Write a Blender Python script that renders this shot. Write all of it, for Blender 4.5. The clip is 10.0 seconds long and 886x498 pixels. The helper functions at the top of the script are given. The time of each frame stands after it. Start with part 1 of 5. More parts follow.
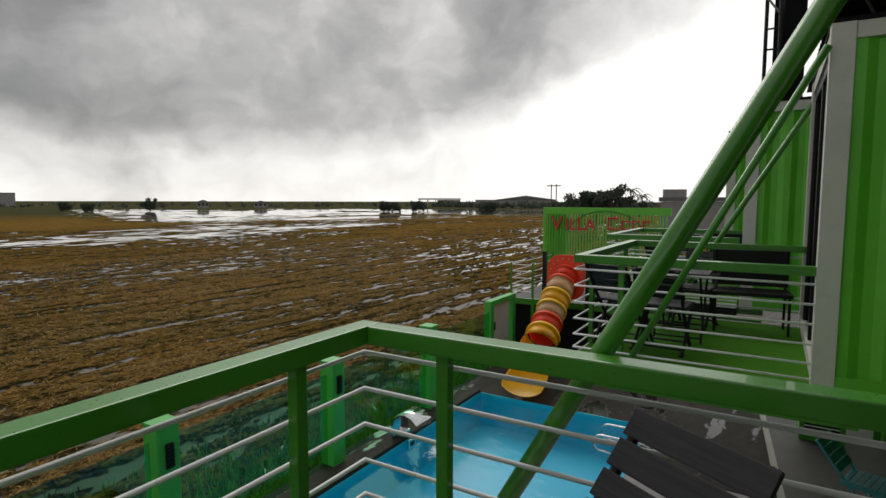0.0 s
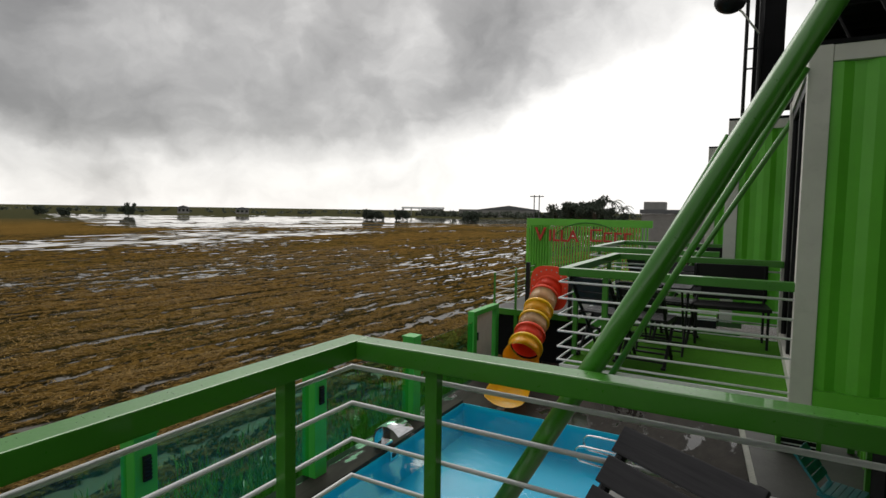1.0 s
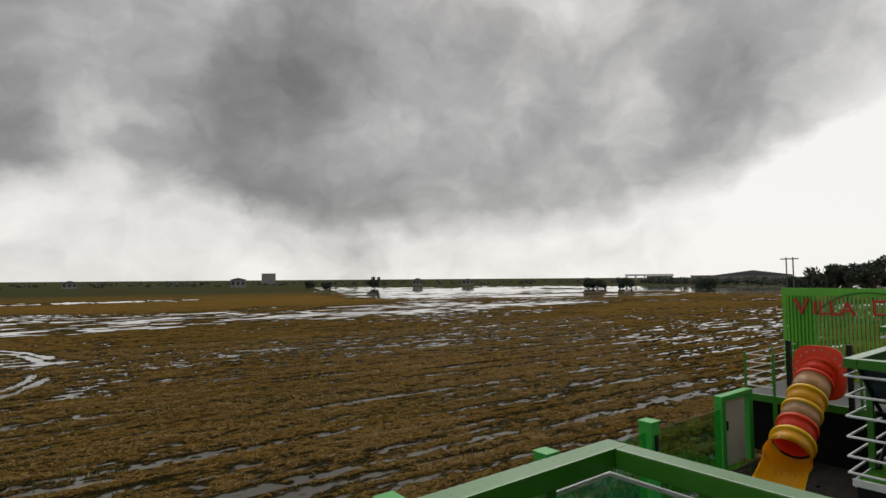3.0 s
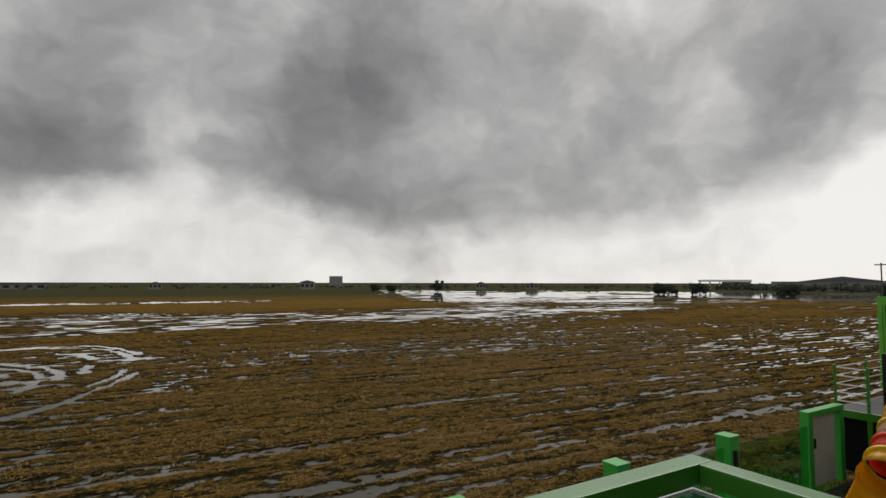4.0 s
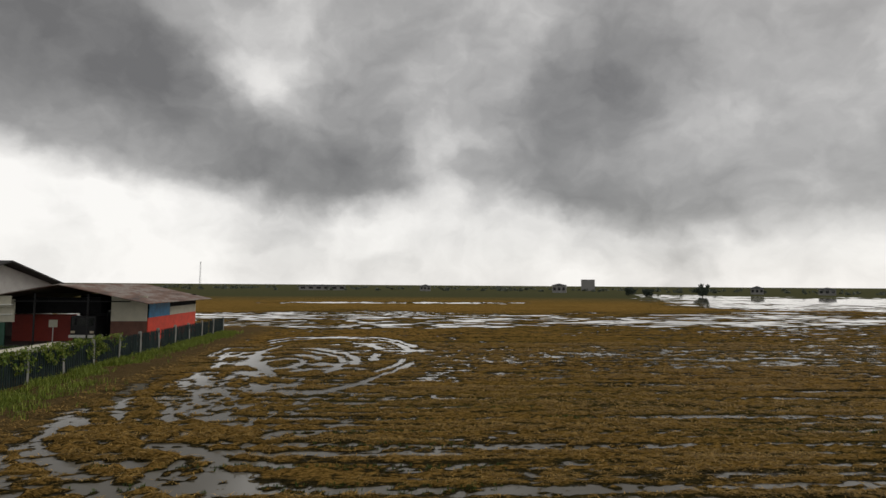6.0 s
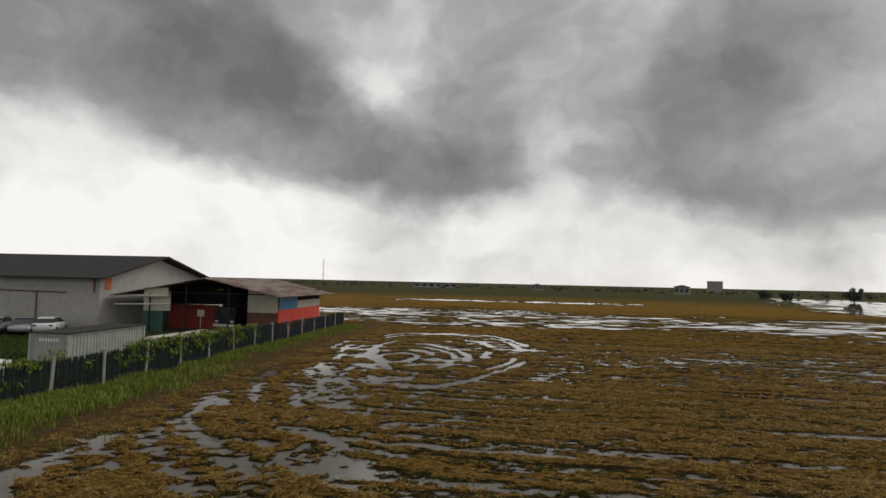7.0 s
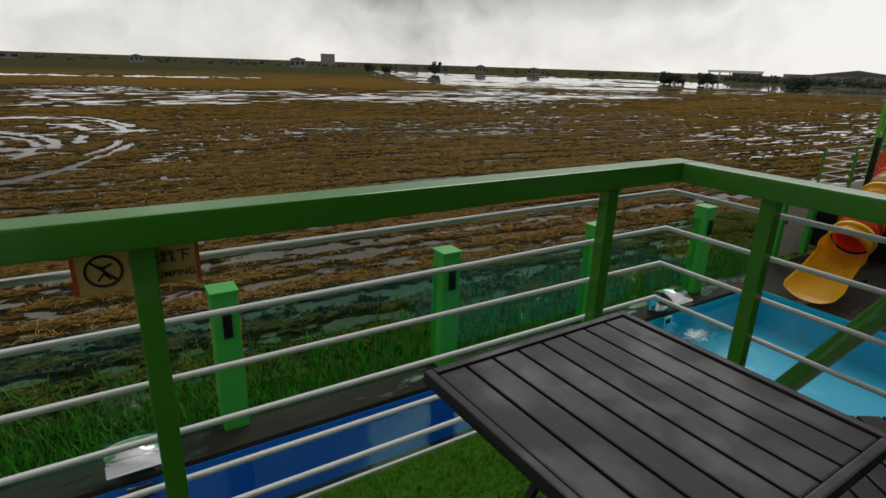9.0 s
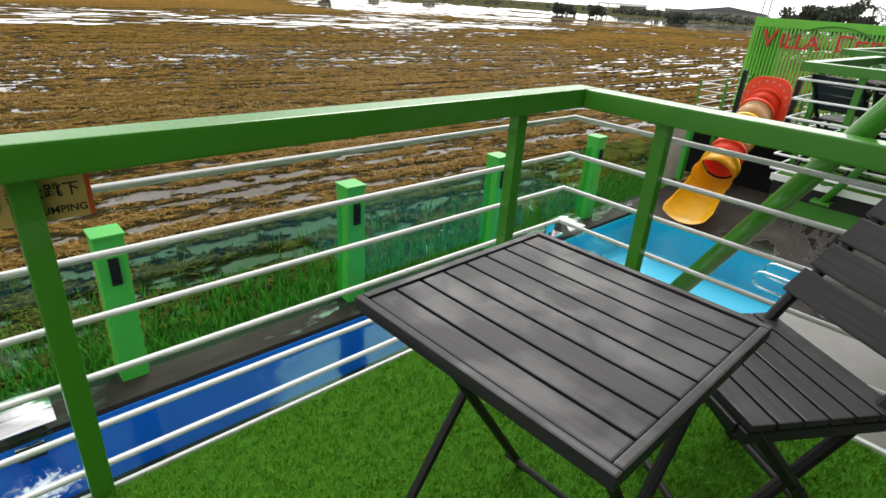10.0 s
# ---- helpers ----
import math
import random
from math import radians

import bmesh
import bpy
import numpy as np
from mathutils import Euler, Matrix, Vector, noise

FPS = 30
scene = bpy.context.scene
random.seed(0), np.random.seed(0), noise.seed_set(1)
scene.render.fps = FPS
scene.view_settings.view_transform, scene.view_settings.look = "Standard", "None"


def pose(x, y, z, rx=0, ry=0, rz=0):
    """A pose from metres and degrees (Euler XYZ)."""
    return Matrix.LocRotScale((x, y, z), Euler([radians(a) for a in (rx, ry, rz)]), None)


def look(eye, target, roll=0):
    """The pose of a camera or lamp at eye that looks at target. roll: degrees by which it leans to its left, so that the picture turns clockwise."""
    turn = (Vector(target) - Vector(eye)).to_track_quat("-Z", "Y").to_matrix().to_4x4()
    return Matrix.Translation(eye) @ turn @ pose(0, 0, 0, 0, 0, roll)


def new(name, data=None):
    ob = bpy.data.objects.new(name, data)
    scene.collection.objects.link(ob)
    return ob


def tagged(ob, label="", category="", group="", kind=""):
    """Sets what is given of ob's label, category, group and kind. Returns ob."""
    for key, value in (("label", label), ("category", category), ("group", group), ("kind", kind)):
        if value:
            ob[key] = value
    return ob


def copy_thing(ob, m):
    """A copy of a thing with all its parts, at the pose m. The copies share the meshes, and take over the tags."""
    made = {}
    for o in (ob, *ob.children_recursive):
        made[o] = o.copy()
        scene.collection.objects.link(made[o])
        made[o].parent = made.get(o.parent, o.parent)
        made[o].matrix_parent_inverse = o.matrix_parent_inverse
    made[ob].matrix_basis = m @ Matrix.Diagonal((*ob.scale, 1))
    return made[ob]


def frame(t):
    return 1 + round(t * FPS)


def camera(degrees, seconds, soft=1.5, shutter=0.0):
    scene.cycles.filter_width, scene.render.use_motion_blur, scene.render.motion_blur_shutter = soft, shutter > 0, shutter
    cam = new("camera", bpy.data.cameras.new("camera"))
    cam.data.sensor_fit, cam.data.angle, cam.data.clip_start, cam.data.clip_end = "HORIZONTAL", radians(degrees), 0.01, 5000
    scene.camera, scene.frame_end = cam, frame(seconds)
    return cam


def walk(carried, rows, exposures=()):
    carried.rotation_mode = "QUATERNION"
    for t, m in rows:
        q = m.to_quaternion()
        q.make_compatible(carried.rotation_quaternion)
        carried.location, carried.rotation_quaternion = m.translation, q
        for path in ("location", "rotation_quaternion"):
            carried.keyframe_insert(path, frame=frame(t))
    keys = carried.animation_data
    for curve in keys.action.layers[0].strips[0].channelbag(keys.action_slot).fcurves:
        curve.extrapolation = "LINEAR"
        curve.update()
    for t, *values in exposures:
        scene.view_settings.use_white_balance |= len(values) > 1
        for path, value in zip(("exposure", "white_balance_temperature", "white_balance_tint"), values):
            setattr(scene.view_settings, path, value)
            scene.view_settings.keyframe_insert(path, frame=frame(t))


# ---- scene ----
cam = camera(77.6, 10.0)
PATH = [
    (0, (0.237, -0.05, 1.409), (-0.789, 1.658, 1.236), 0.1),
    (0.5, (0.238, -0.057, 1.416), (-0.615, 1.747, 1.277), 0.7),
    (1, (0.217, -0.071, 1.434), (-0.757, 1.67, 1.294), 0.9),
    (1.5, (0.173, -0.062, 1.469), (-1.021, 1.539, 1.358), 0.8),
    (2, (0.15, -0.085, 1.512), (-1.218, 1.374, 1.485), 0.0),
    (2.5, (0.143, -0.125, 1.538), (-1.354, 1.2, 1.599), -0.4),
    (4, (0.143, -0.246, 1.576), (-1.557, 0.801, 1.697), 0.1),
    (4.5, (0.103, -0.217, 1.548), (-1.704, 0.631, 1.673), 0.3),
    (5, (0.162, -0.23, 1.538), (-1.736, 0.387, 1.664), -0.3),
    (5.5, (0.060, -0.257, 1.490), (-1.898, 0.127, 1.620), -0.1),
    (7, (0.060, -0.285, 1.440), (-1.927, -0.481, 1.559), 1.3),
    (7.5, (0.090, -0.320, 1.430), (-1.863, -0.735, 1.544), 1.5),
    (8, (0.110, -0.310, 1.445), (-1.852, -0.679, 1.553), 1.1),
    (8.2, (0.105, -0.325, 1.390), (-1.893, -0.355, 1.468), 0.5),
    (8.5, (0.084, -0.293, 1.289), (-1.812, 0.246, 0.955), 0.5),
    (8.8, (0.144, -0.269, 1.257), (-1.566, 0.621, 0.724), 1.3),
    (9, (0.163, -0.244, 1.241), (-1.438, 0.774, 0.607), 1.9),
    (9.5, (0.176, -0.241, 1.23), (-1.21, 0.972, 0.453), 2.6),
    (10, (0.141, -0.285, 1.219), (-1.171, 0.971, 0.382), 4.0),
]
walk(cam, [(t, look(eye, target, roll)) for t, eye, target, roll in PATH], exposures=[(0, 0.12), (1.0, 0.16), (1.5, 0.12), (2.5, -0.02), (4.0, -0.16), (5.0, 0.02), (7.0, -0.04), (8.0, -0.12), (8.5, -0.3), (9.0, -0.12), (9.5, 0.6), (10.0, 1.38)])

# ---- light: an overcast, rainy sky ----
world = bpy.data.worlds.new("overcast")
scene.world = world
world.use_nodes = True
W = world.node_tree
W.nodes.clear()


def nd(tree, kind, **kw):
    n = tree.nodes.new(kind)
    for k, v in kw.items():
        if k == "op":
            n.operation = v
        elif k == "blend":
            n.blend_type = v
        elif k == "dims":
            n.noise_dimensions = v
    return n


def put(tree, sock, v):
    if isinstance(v, (int, float)):
        sock.default_value = v
    elif isinstance(v, tuple):
        sock.default_value = v if len(v) != 3 or sock.type != "RGBA" else (*v, 1)
    else:
        tree.links.new(v, sock)


def M(tree, op, a, b=0.0, c=0.0, clamp=False):
    n = nd(tree, "ShaderNodeMath", op=op)
    n.use_clamp = clamp
    put(tree, n.inputs[0], a)
    put(tree, n.inputs[1], b)
    put(tree, n.inputs[2], c)
    return n.outputs[0]


def VM(tree, op, a, b=(0.0, 0.0, 0.0)):
    n = nd(tree, "ShaderNodeVectorMath", op=op)
    put(tree, n.inputs[0], a)
    put(tree, n.inputs[1], b)
    return n.outputs["Value"] if op in ("DOT_PRODUCT", "LENGTH") else n.outputs[0]


def NZ(tree, vec, scale, detail=4.0, rough=0.55, dist=0.0):
    n = nd(tree, "ShaderNodeTexNoise", dims="3D")
    put(tree, n.inputs["Vector"], vec)
    put(tree, n.inputs["Scale"], scale)
    put(tree, n.inputs["Detail"], detail)
    put(tree, n.inputs["Roughness"], rough)
    put(tree, n.inputs["Distortion"], dist)
    return n.outputs["Fac"]


def RAMP(tree, fac, stops):
    n = nd(tree, "ShaderNodeValToRGB")
    e = n.color_ramp.elements
    while len(e) < len(stops):
        e.new(0.5)
    for el, (p, c) in zip(e, stops):
        el.position = p
        el.color = (*c, 1) if isinstance(c, tuple) else (c, c, c, 1)
    put(tree, n.inputs[0], fac)
    return n.outputs[0]


def MIX(tree, fac, a, b, blend="MIX"):
    n = nd(tree, "ShaderNodeMix")
    n.data_type = "RGBA"
    n.blend_type = blend
    put(tree, n.inputs[0], fac)
    put(tree, n.inputs[6], a)
    put(tree, n.inputs[7], b)
    return n.outputs[2]


def heading(az, el):
    a, e = radians(az), radians(el)
    return (-math.sin(a) * math.cos(e), math.cos(a) * math.cos(e), math.sin(e))


SUN_AZ, SUN_EL = 40.0, 42.0
direction = VM(W, "NORMALIZE", nd(W, "ShaderNodeTexCoord").outputs["Generated"])
sep = nd(W, "ShaderNodeSeparateXYZ")
put(W, sep.inputs[0], direction)
up = sep.outputs[2]
upc = M(W, "MAXIMUM", up, 0.0)
# ragged edges: the clouds are looked up in a direction that noise has bent
def bent(scale, detail, amount):
    n = nd(W, "ShaderNodeTexNoise", dims="3D")
    put(W, n.inputs["Vector"], VM(W, "MULTIPLY", direction, (1.0, 1.0, 1.25)))
    put(W, n.inputs["Scale"], scale)
    put(W, n.inputs["Detail"], detail)
    put(W, n.inputs["Roughness"], 0.55)
    return VM(W, "MULTIPLY", VM(W, "SUBTRACT", n.outputs["Color"], (0.5, 0.5, 0.5)), (amount, amount, amount * 0.7))


warped = VM(W, "NORMALIZE", VM(W, "ADD", direction, VM(W, "ADD", bent(3.0, 3.0, 0.12), bent(9.0, 8.0, 0.12))))
big = NZ(W, VM(W, "MULTIPLY", warped, (1.0, 1.0, 1.4)), 4.6, 6.0, 0.52)
small = NZ(W, VM(W, "MULTIPLY", warped, (1.0, 1.0, 1.25)), 12.0, 6.0, 0.5)
dens = M(W, "ADD", M(W, "MULTIPLY", M(W, "SUBTRACT", big, 0.5), 0.75), M(W, "MULTIPLY", M(W, "SUBTRACT", small, 0.5), 0.36))
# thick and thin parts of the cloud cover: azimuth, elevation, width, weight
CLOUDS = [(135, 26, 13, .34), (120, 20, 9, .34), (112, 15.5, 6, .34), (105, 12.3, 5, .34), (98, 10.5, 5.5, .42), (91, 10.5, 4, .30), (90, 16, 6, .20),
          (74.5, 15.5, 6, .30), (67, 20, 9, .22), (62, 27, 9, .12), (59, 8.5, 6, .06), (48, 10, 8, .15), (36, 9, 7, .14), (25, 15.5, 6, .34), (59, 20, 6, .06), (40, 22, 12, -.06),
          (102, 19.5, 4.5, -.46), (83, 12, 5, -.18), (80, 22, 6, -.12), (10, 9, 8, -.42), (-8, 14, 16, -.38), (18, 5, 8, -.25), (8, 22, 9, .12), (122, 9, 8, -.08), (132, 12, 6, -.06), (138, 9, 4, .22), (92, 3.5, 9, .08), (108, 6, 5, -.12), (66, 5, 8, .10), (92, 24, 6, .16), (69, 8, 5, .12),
          # first five are centred out of view, added to shape the light below
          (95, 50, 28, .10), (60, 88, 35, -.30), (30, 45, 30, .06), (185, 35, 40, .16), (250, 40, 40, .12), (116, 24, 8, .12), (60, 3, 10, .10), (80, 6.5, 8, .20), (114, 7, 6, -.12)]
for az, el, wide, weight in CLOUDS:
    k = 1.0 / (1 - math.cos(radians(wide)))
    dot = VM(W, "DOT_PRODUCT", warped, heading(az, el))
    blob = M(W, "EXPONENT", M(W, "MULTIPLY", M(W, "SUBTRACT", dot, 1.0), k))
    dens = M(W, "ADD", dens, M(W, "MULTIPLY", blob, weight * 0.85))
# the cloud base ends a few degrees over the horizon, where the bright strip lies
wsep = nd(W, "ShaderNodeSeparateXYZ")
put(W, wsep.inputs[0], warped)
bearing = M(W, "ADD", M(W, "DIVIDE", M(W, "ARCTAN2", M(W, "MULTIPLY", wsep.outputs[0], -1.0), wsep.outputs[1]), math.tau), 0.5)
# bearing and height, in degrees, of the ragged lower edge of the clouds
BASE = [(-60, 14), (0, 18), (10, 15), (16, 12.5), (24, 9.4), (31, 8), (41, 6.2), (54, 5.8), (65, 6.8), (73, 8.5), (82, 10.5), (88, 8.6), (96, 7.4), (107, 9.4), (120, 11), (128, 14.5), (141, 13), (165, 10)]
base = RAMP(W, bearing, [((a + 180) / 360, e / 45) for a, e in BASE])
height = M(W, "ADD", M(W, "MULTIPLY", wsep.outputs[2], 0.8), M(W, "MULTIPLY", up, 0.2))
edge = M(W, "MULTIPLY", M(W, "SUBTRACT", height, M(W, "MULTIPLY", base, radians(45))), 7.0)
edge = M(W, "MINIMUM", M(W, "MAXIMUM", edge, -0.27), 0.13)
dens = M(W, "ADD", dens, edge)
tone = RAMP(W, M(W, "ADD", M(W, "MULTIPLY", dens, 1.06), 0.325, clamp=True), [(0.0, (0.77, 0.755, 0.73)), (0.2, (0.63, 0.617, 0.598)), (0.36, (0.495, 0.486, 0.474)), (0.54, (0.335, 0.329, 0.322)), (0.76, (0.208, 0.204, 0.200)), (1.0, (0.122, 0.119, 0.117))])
sky = nd(W, "ShaderNodeTexSky")
sky.sky_type, sky.sun_disc = "NISHITA", False
sky.sun_elevation, sky.sun_rotation = radians(SUN_EL), radians(-SUN_AZ)
back = nd(W, "ShaderNodeBackground")
clear = nd(W, "ShaderNodeBackground")
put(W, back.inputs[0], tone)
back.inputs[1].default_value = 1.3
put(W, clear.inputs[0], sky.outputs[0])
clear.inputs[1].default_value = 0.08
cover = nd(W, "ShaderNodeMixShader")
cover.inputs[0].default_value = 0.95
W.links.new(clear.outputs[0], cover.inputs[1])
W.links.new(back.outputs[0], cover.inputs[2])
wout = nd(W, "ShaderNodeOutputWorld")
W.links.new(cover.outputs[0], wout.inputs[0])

lamp = bpy.data.lights.new("sun", "SUN")
lamp.energy, lamp.angle, lamp.color = 1.0, radians(40), (1.0, 0.97, 0.92)
sun = new("sun", lamp)
sun.matrix_world = look(tuple(60 * c for c in heading(SUN_AZ, SUN_EL)), (0, 0, 0))

# ---- materials ----
def material(name):
    m = bpy.data.materials.new(name)
    m.use_nodes = True
    t = m.node_tree
    return m, t, t.nodes["Principled BSDF"]


def place(t, sx=1.0, sy=1.0, sz=1.0, world_space=False):
    src = nd(t, "ShaderNodeNewGeometry").outputs["Position"] if world_space else nd(t, "ShaderNodeTexCoord").outputs["Object"]
    return VM(t, "MULTIPLY", src, (sx, sy, sz))


def bump(t, b, height, strength=0.3, distance=0.01):
    n = nd(t, "ShaderNodeBump")
    n.inputs["Strength"].default_value = strength
    n.inputs["Distance"].default_value = distance
    put(t, n.inputs["Height"], height)
    t.links.new(n.outputs[0], b.inputs["Normal"])


def plain(name, base, rough=0.5, metal=0.0, vary=0.15, grain=60.0, relief=0.15, dirt=0.12, dirt_col=None, coat=0.0, spread=0.0):
    """Paint, metal, plastic: base colour with broad stains, fine grain and a little relief."""
    m, t, b = material(name)
    v = place(t, world_space=True)
    broad = NZ(t, v, 1.7, 5.0, 0.6)
    fine = NZ(t, v, grain, 3.0, 0.6)
    dark = tuple(c * (1 - vary) for c in base)
    light = tuple(min(1, c * (1 + vary)) for c in base)
    col = MIX(t, RAMP(t, broad, [(0.3, 0.0), (0.7, 1.0)]), dark, light)
    spots = RAMP(t, NZ(t, v, 6.0, 6.0, 0.7), [(0.55, 0.0), (0.8, 1.0)])
    col = MIX(t, M(t, "MULTIPLY", spots, dirt), col, dirt_col or tuple(c * 0.35 for c in base))
    if spread:
        r = nd(t, "ShaderNodeObjectInfo").outputs["Random"]
        col = MIX(t, 1.0, col, RAMP(t, r, [(0.0, 1 - spread), (1.0, 1.0)]), "MULTIPLY")
    put(t, b.inputs["Base Color"], col)
    put(t, b.inputs["Roughness"], M(t, "ADD", M(t, "MULTIPLY", M(t, "SUBTRACT", fine, 0.5), 0.25), rough, clamp=True))
    b.inputs["Metallic"].default_value = metal
    b.inputs["Coat Weight"].default_value = coat
    if relief:
        bump(t, b, fine, relief, 0.002)
    return m


GREEN = plain("green_gloss_paint", (0.044, 0.215, 0.014), 0.32, vary=0.12, dirt=0.10, coat=0.35)
GREEN_WALL = plain("green_container_paint", (0.125, 0.48, 0.033), 0.45, vary=0.10, dirt=0.15)
GREEN_POST = plain("bright_green_post_paint", (0.05, 0.40, 0.05), 0.42, vary=0.10, dirt=0.2)
WHITE_BAR = plain("white_painted_steel", (0.80, 0.81, 0.81), 0.45, vary=0.04, dirt=0.08)
GREY_POST = plain("pale_grey_paint", (0.56, 0.55, 0.50), 0.55, vary=0.10, dirt=0.25)
BLACK_STEEL = plain("black_steel", (0.011, 0.011, 0.012), 0.45, vary=0.2, dirt=0.1)
BLACK_STEEL.node_tree.nodes["Principled BSDF"].inputs["Specular IOR Level"].default_value = 0.25
DARK = plain("dark_cladding", (0.008, 0.008, 0.009), 0.8, vary=0.3)
DARK.node_tree.nodes["Principled BSDF"].inputs["Specular IOR Level"].default_value = 0.12
CHROME = plain("stainless_steel", (0.62, 0.63, 0.64), 0.16, metal=1.0, vary=0.05, relief=0.02)
RED_PL = plain("red_plastic", (0.88, 0.060, 0.012), 0.5, vary=0.08, dirt=0.08)
YEL_PL = plain("yellow_plastic", (0.95, 0.53, 0.006), 0.35, vary=0.08, dirt=0.08)
TEAL = plain("teal_paint", (0.02, 0.20, 0.24), 0.4)
WALL_GREY = plain("grey_render", (0.37, 0.355, 0.33), 0.85, vary=0.10, grain=8.0, dirt=0.25)
ROOF_DARK = plain("weathered_roof_sheet", (0.034, 0.032, 0.031), 0.8, vary=0.25, dirt=0.3)
ROOF_DARK.node_tree.nodes["Principled BSDF"].inputs["Specular IOR Level"].default_value = 0.2
CREAM = plain("cream_panel", (0.50, 0.47, 0.37), 0.7, vary=0.1, dirt=0.25)
# red kept low: the workshop's inner shade is put into this colour
RED_SHEET = plain("red_painted_sheet", (0.26, 0.028, 0.016), 0.6, vary=0.15, dirt=0.3)
BROWN_SHEET = plain("brown_rusty_sheet", (0.13, 0.055, 0.035), 0.7, vary=0.25, dirt=0.35)
BLUE_TARP = plain("blue_tarpaulin", (0.02, 0.16, 0.32), 0.5, vary=0.35, dirt=0.3, dirt_col=(0.25, 0.4, 0.5))
PICKET = plain("blue_green_picket_paint", (0.017, 0.028, 0.027), 0.7, vary=0.25, dirt=0.3, spread=0.4)
PICKET.node_tree.nodes["Principled BSDF"].inputs["Specular IOR Level"].default_value = 0.12
OLD_WOOD = plain("grey_weathered_post", (0.25, 0.24, 0.215), 0.85, vary=0.2, dirt=0.3)
OLD_BOX = plain("faded_container_paint", (0.36, 0.37, 0.33), 0.7, vary=0.12, dirt=0.35, dirt_col=(0.15, 0.11, 0.08))
CAR_SILVER = plain("silver_car_paint", (0.30, 0.31, 0.33), 0.25, metal=0.4, coat=0.6)
CAR_WHITE = plain("white_car_paint", (0.72, 0.73, 0.74), 0.25, coat=0.6)
CAR_GLASS = plain("dark_car_glass", (0.012, 0.013, 0.015), 0.08, relief=0.0)
RUBBER = plain("black_rubber", (0.012, 0.012, 0.012), 0.8)
# far walls and roofs: distance haze is part of these two colours
HAZE_BLD = plain("distant_grey_render", (0.23, 0.225, 0.215), 0.9, vary=0.1, dirt=0.2)
HAZE_ROOF = plain("distant_roof", (0.11, 0.115, 0.12), 0.8, vary=0.15)
SIGN_RED = plain("red_sign_letters", (0.50, 0.028, 0.014), 0.4)
PLATE = plain("tan_warning_plate", (0.62, 0.40, 0.13), 0.5, vary=0.08)
PLATE_RED = plain("orange_red_plate_edge", (0.62, 0.08, 0.03), 0.5)
INK = plain("black_ink", (0.012, 0.011, 0.010), 0.6, relief=0.0)
BARK = plain("bark", (0.10, 0.08, 0.06), 0.9, vary=0.3)


def foliage(name, a, b_, rough=0.6):
    m, t, b = material(name)
    r = nd(t, "ShaderNodeNewGeometry").outputs["Random Per Island"]
    put(t, b.inputs["Base Color"], MIX(t, r, a, b_))
    b.inputs["Roughness"].default_value = rough
    b.inputs["Specular IOR Level"].default_value = 0.12
    return m


LEAF_DARK = foliage("dark_leaves", (0.025, 0.045, 0.02), (0.06, 0.085, 0.035))
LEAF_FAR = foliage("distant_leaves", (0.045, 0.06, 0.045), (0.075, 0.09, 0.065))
# horizon haze is mixed into this leaf colour
HEDGE = foliage("haze_paled_far_scrub", (0.075, 0.088, 0.068), (0.125, 0.138, 0.108))
GRASS_MIX = foliage("verge_grass", (0.070, 0.110, 0.016), (0.27, 0.31, 0.052))
BANK_MIX = foliage("bank_grass", (0.055, 0.19, 0.018), (0.19, 0.40, 0.055))
CLOD = foliage("muddy_straw_clods", (0.028, 0.020, 0.009), (0.12, 0.085, 0.028), 0.8)
VINE = foliage("creeper_leaves", (0.07, 0.13, 0.02), (0.22, 0.24, 0.05))
STRAW = foliage("rice_straw", (0.036, 0.025, 0.007), (0.39, 0.238, 0.062), 0.8)
TURF_BLADE = foliage("artificial_grass_blades", (0.08, 0.24, 0.010), (0.20, 0.45, 0.035), 0.7)


def turf():
    m, t, b = material("artificial_turf")
    v = place(t, world_space=True)
    fine = NZ(t, v, 140.0, 4.0, 0.7)
    broad = NZ(t, v, 9.0, 4.0, 0.6)
    col = MIX(t, RAMP(t, fine, [(0.3, 0.0), (0.7, 1.0)]), (0.032, 0.130, 0.008), (0.105, 0.305, 0.026))
    col = MIX(t, M(t, "MULTIPLY", broad, 0.4), col, (0.03, 0.125, 0.008))
    put(t, b.inputs["Base Color"], col)
    b.inputs["Roughness"].default_value = 0.9
    b.inputs["Specular IOR Level"].default_value = 0.05
    bump(t, b, fine, 0.9, 0.012)
    return m


TURF = turf()


def slat():
    m, t, b = material("charcoal_plastic_wood")
    v = place(t, 4.0, 90.0, 90.0)
    g = NZ(t, v, 1.0, 5.0, 0.65)
    col = MIX(t, RAMP(t, g, [(0.25, 0.0), (0.75, 1.0)]), (0.016, 0.016, 0.018), (0.036, 0.035, 0.038))
    wet = RAMP(t, NZ(t, place(t, world_space=True), 7.0, 5.0, 0.6), [(0.45, 0.0), (0.62, 1.0)])
    put(t, b.inputs["Base Color"], col)
    put(t, b.inputs["Roughness"], M(t, "SUBTRACT", 0.52, M(t, "MULTIPLY", wet, 0.22)))
    b.inputs["Specular IOR Level"].default_value = 0.2
    bump(t, b, g, 0.35, 0.0015)
    return m


SLAT = slat()


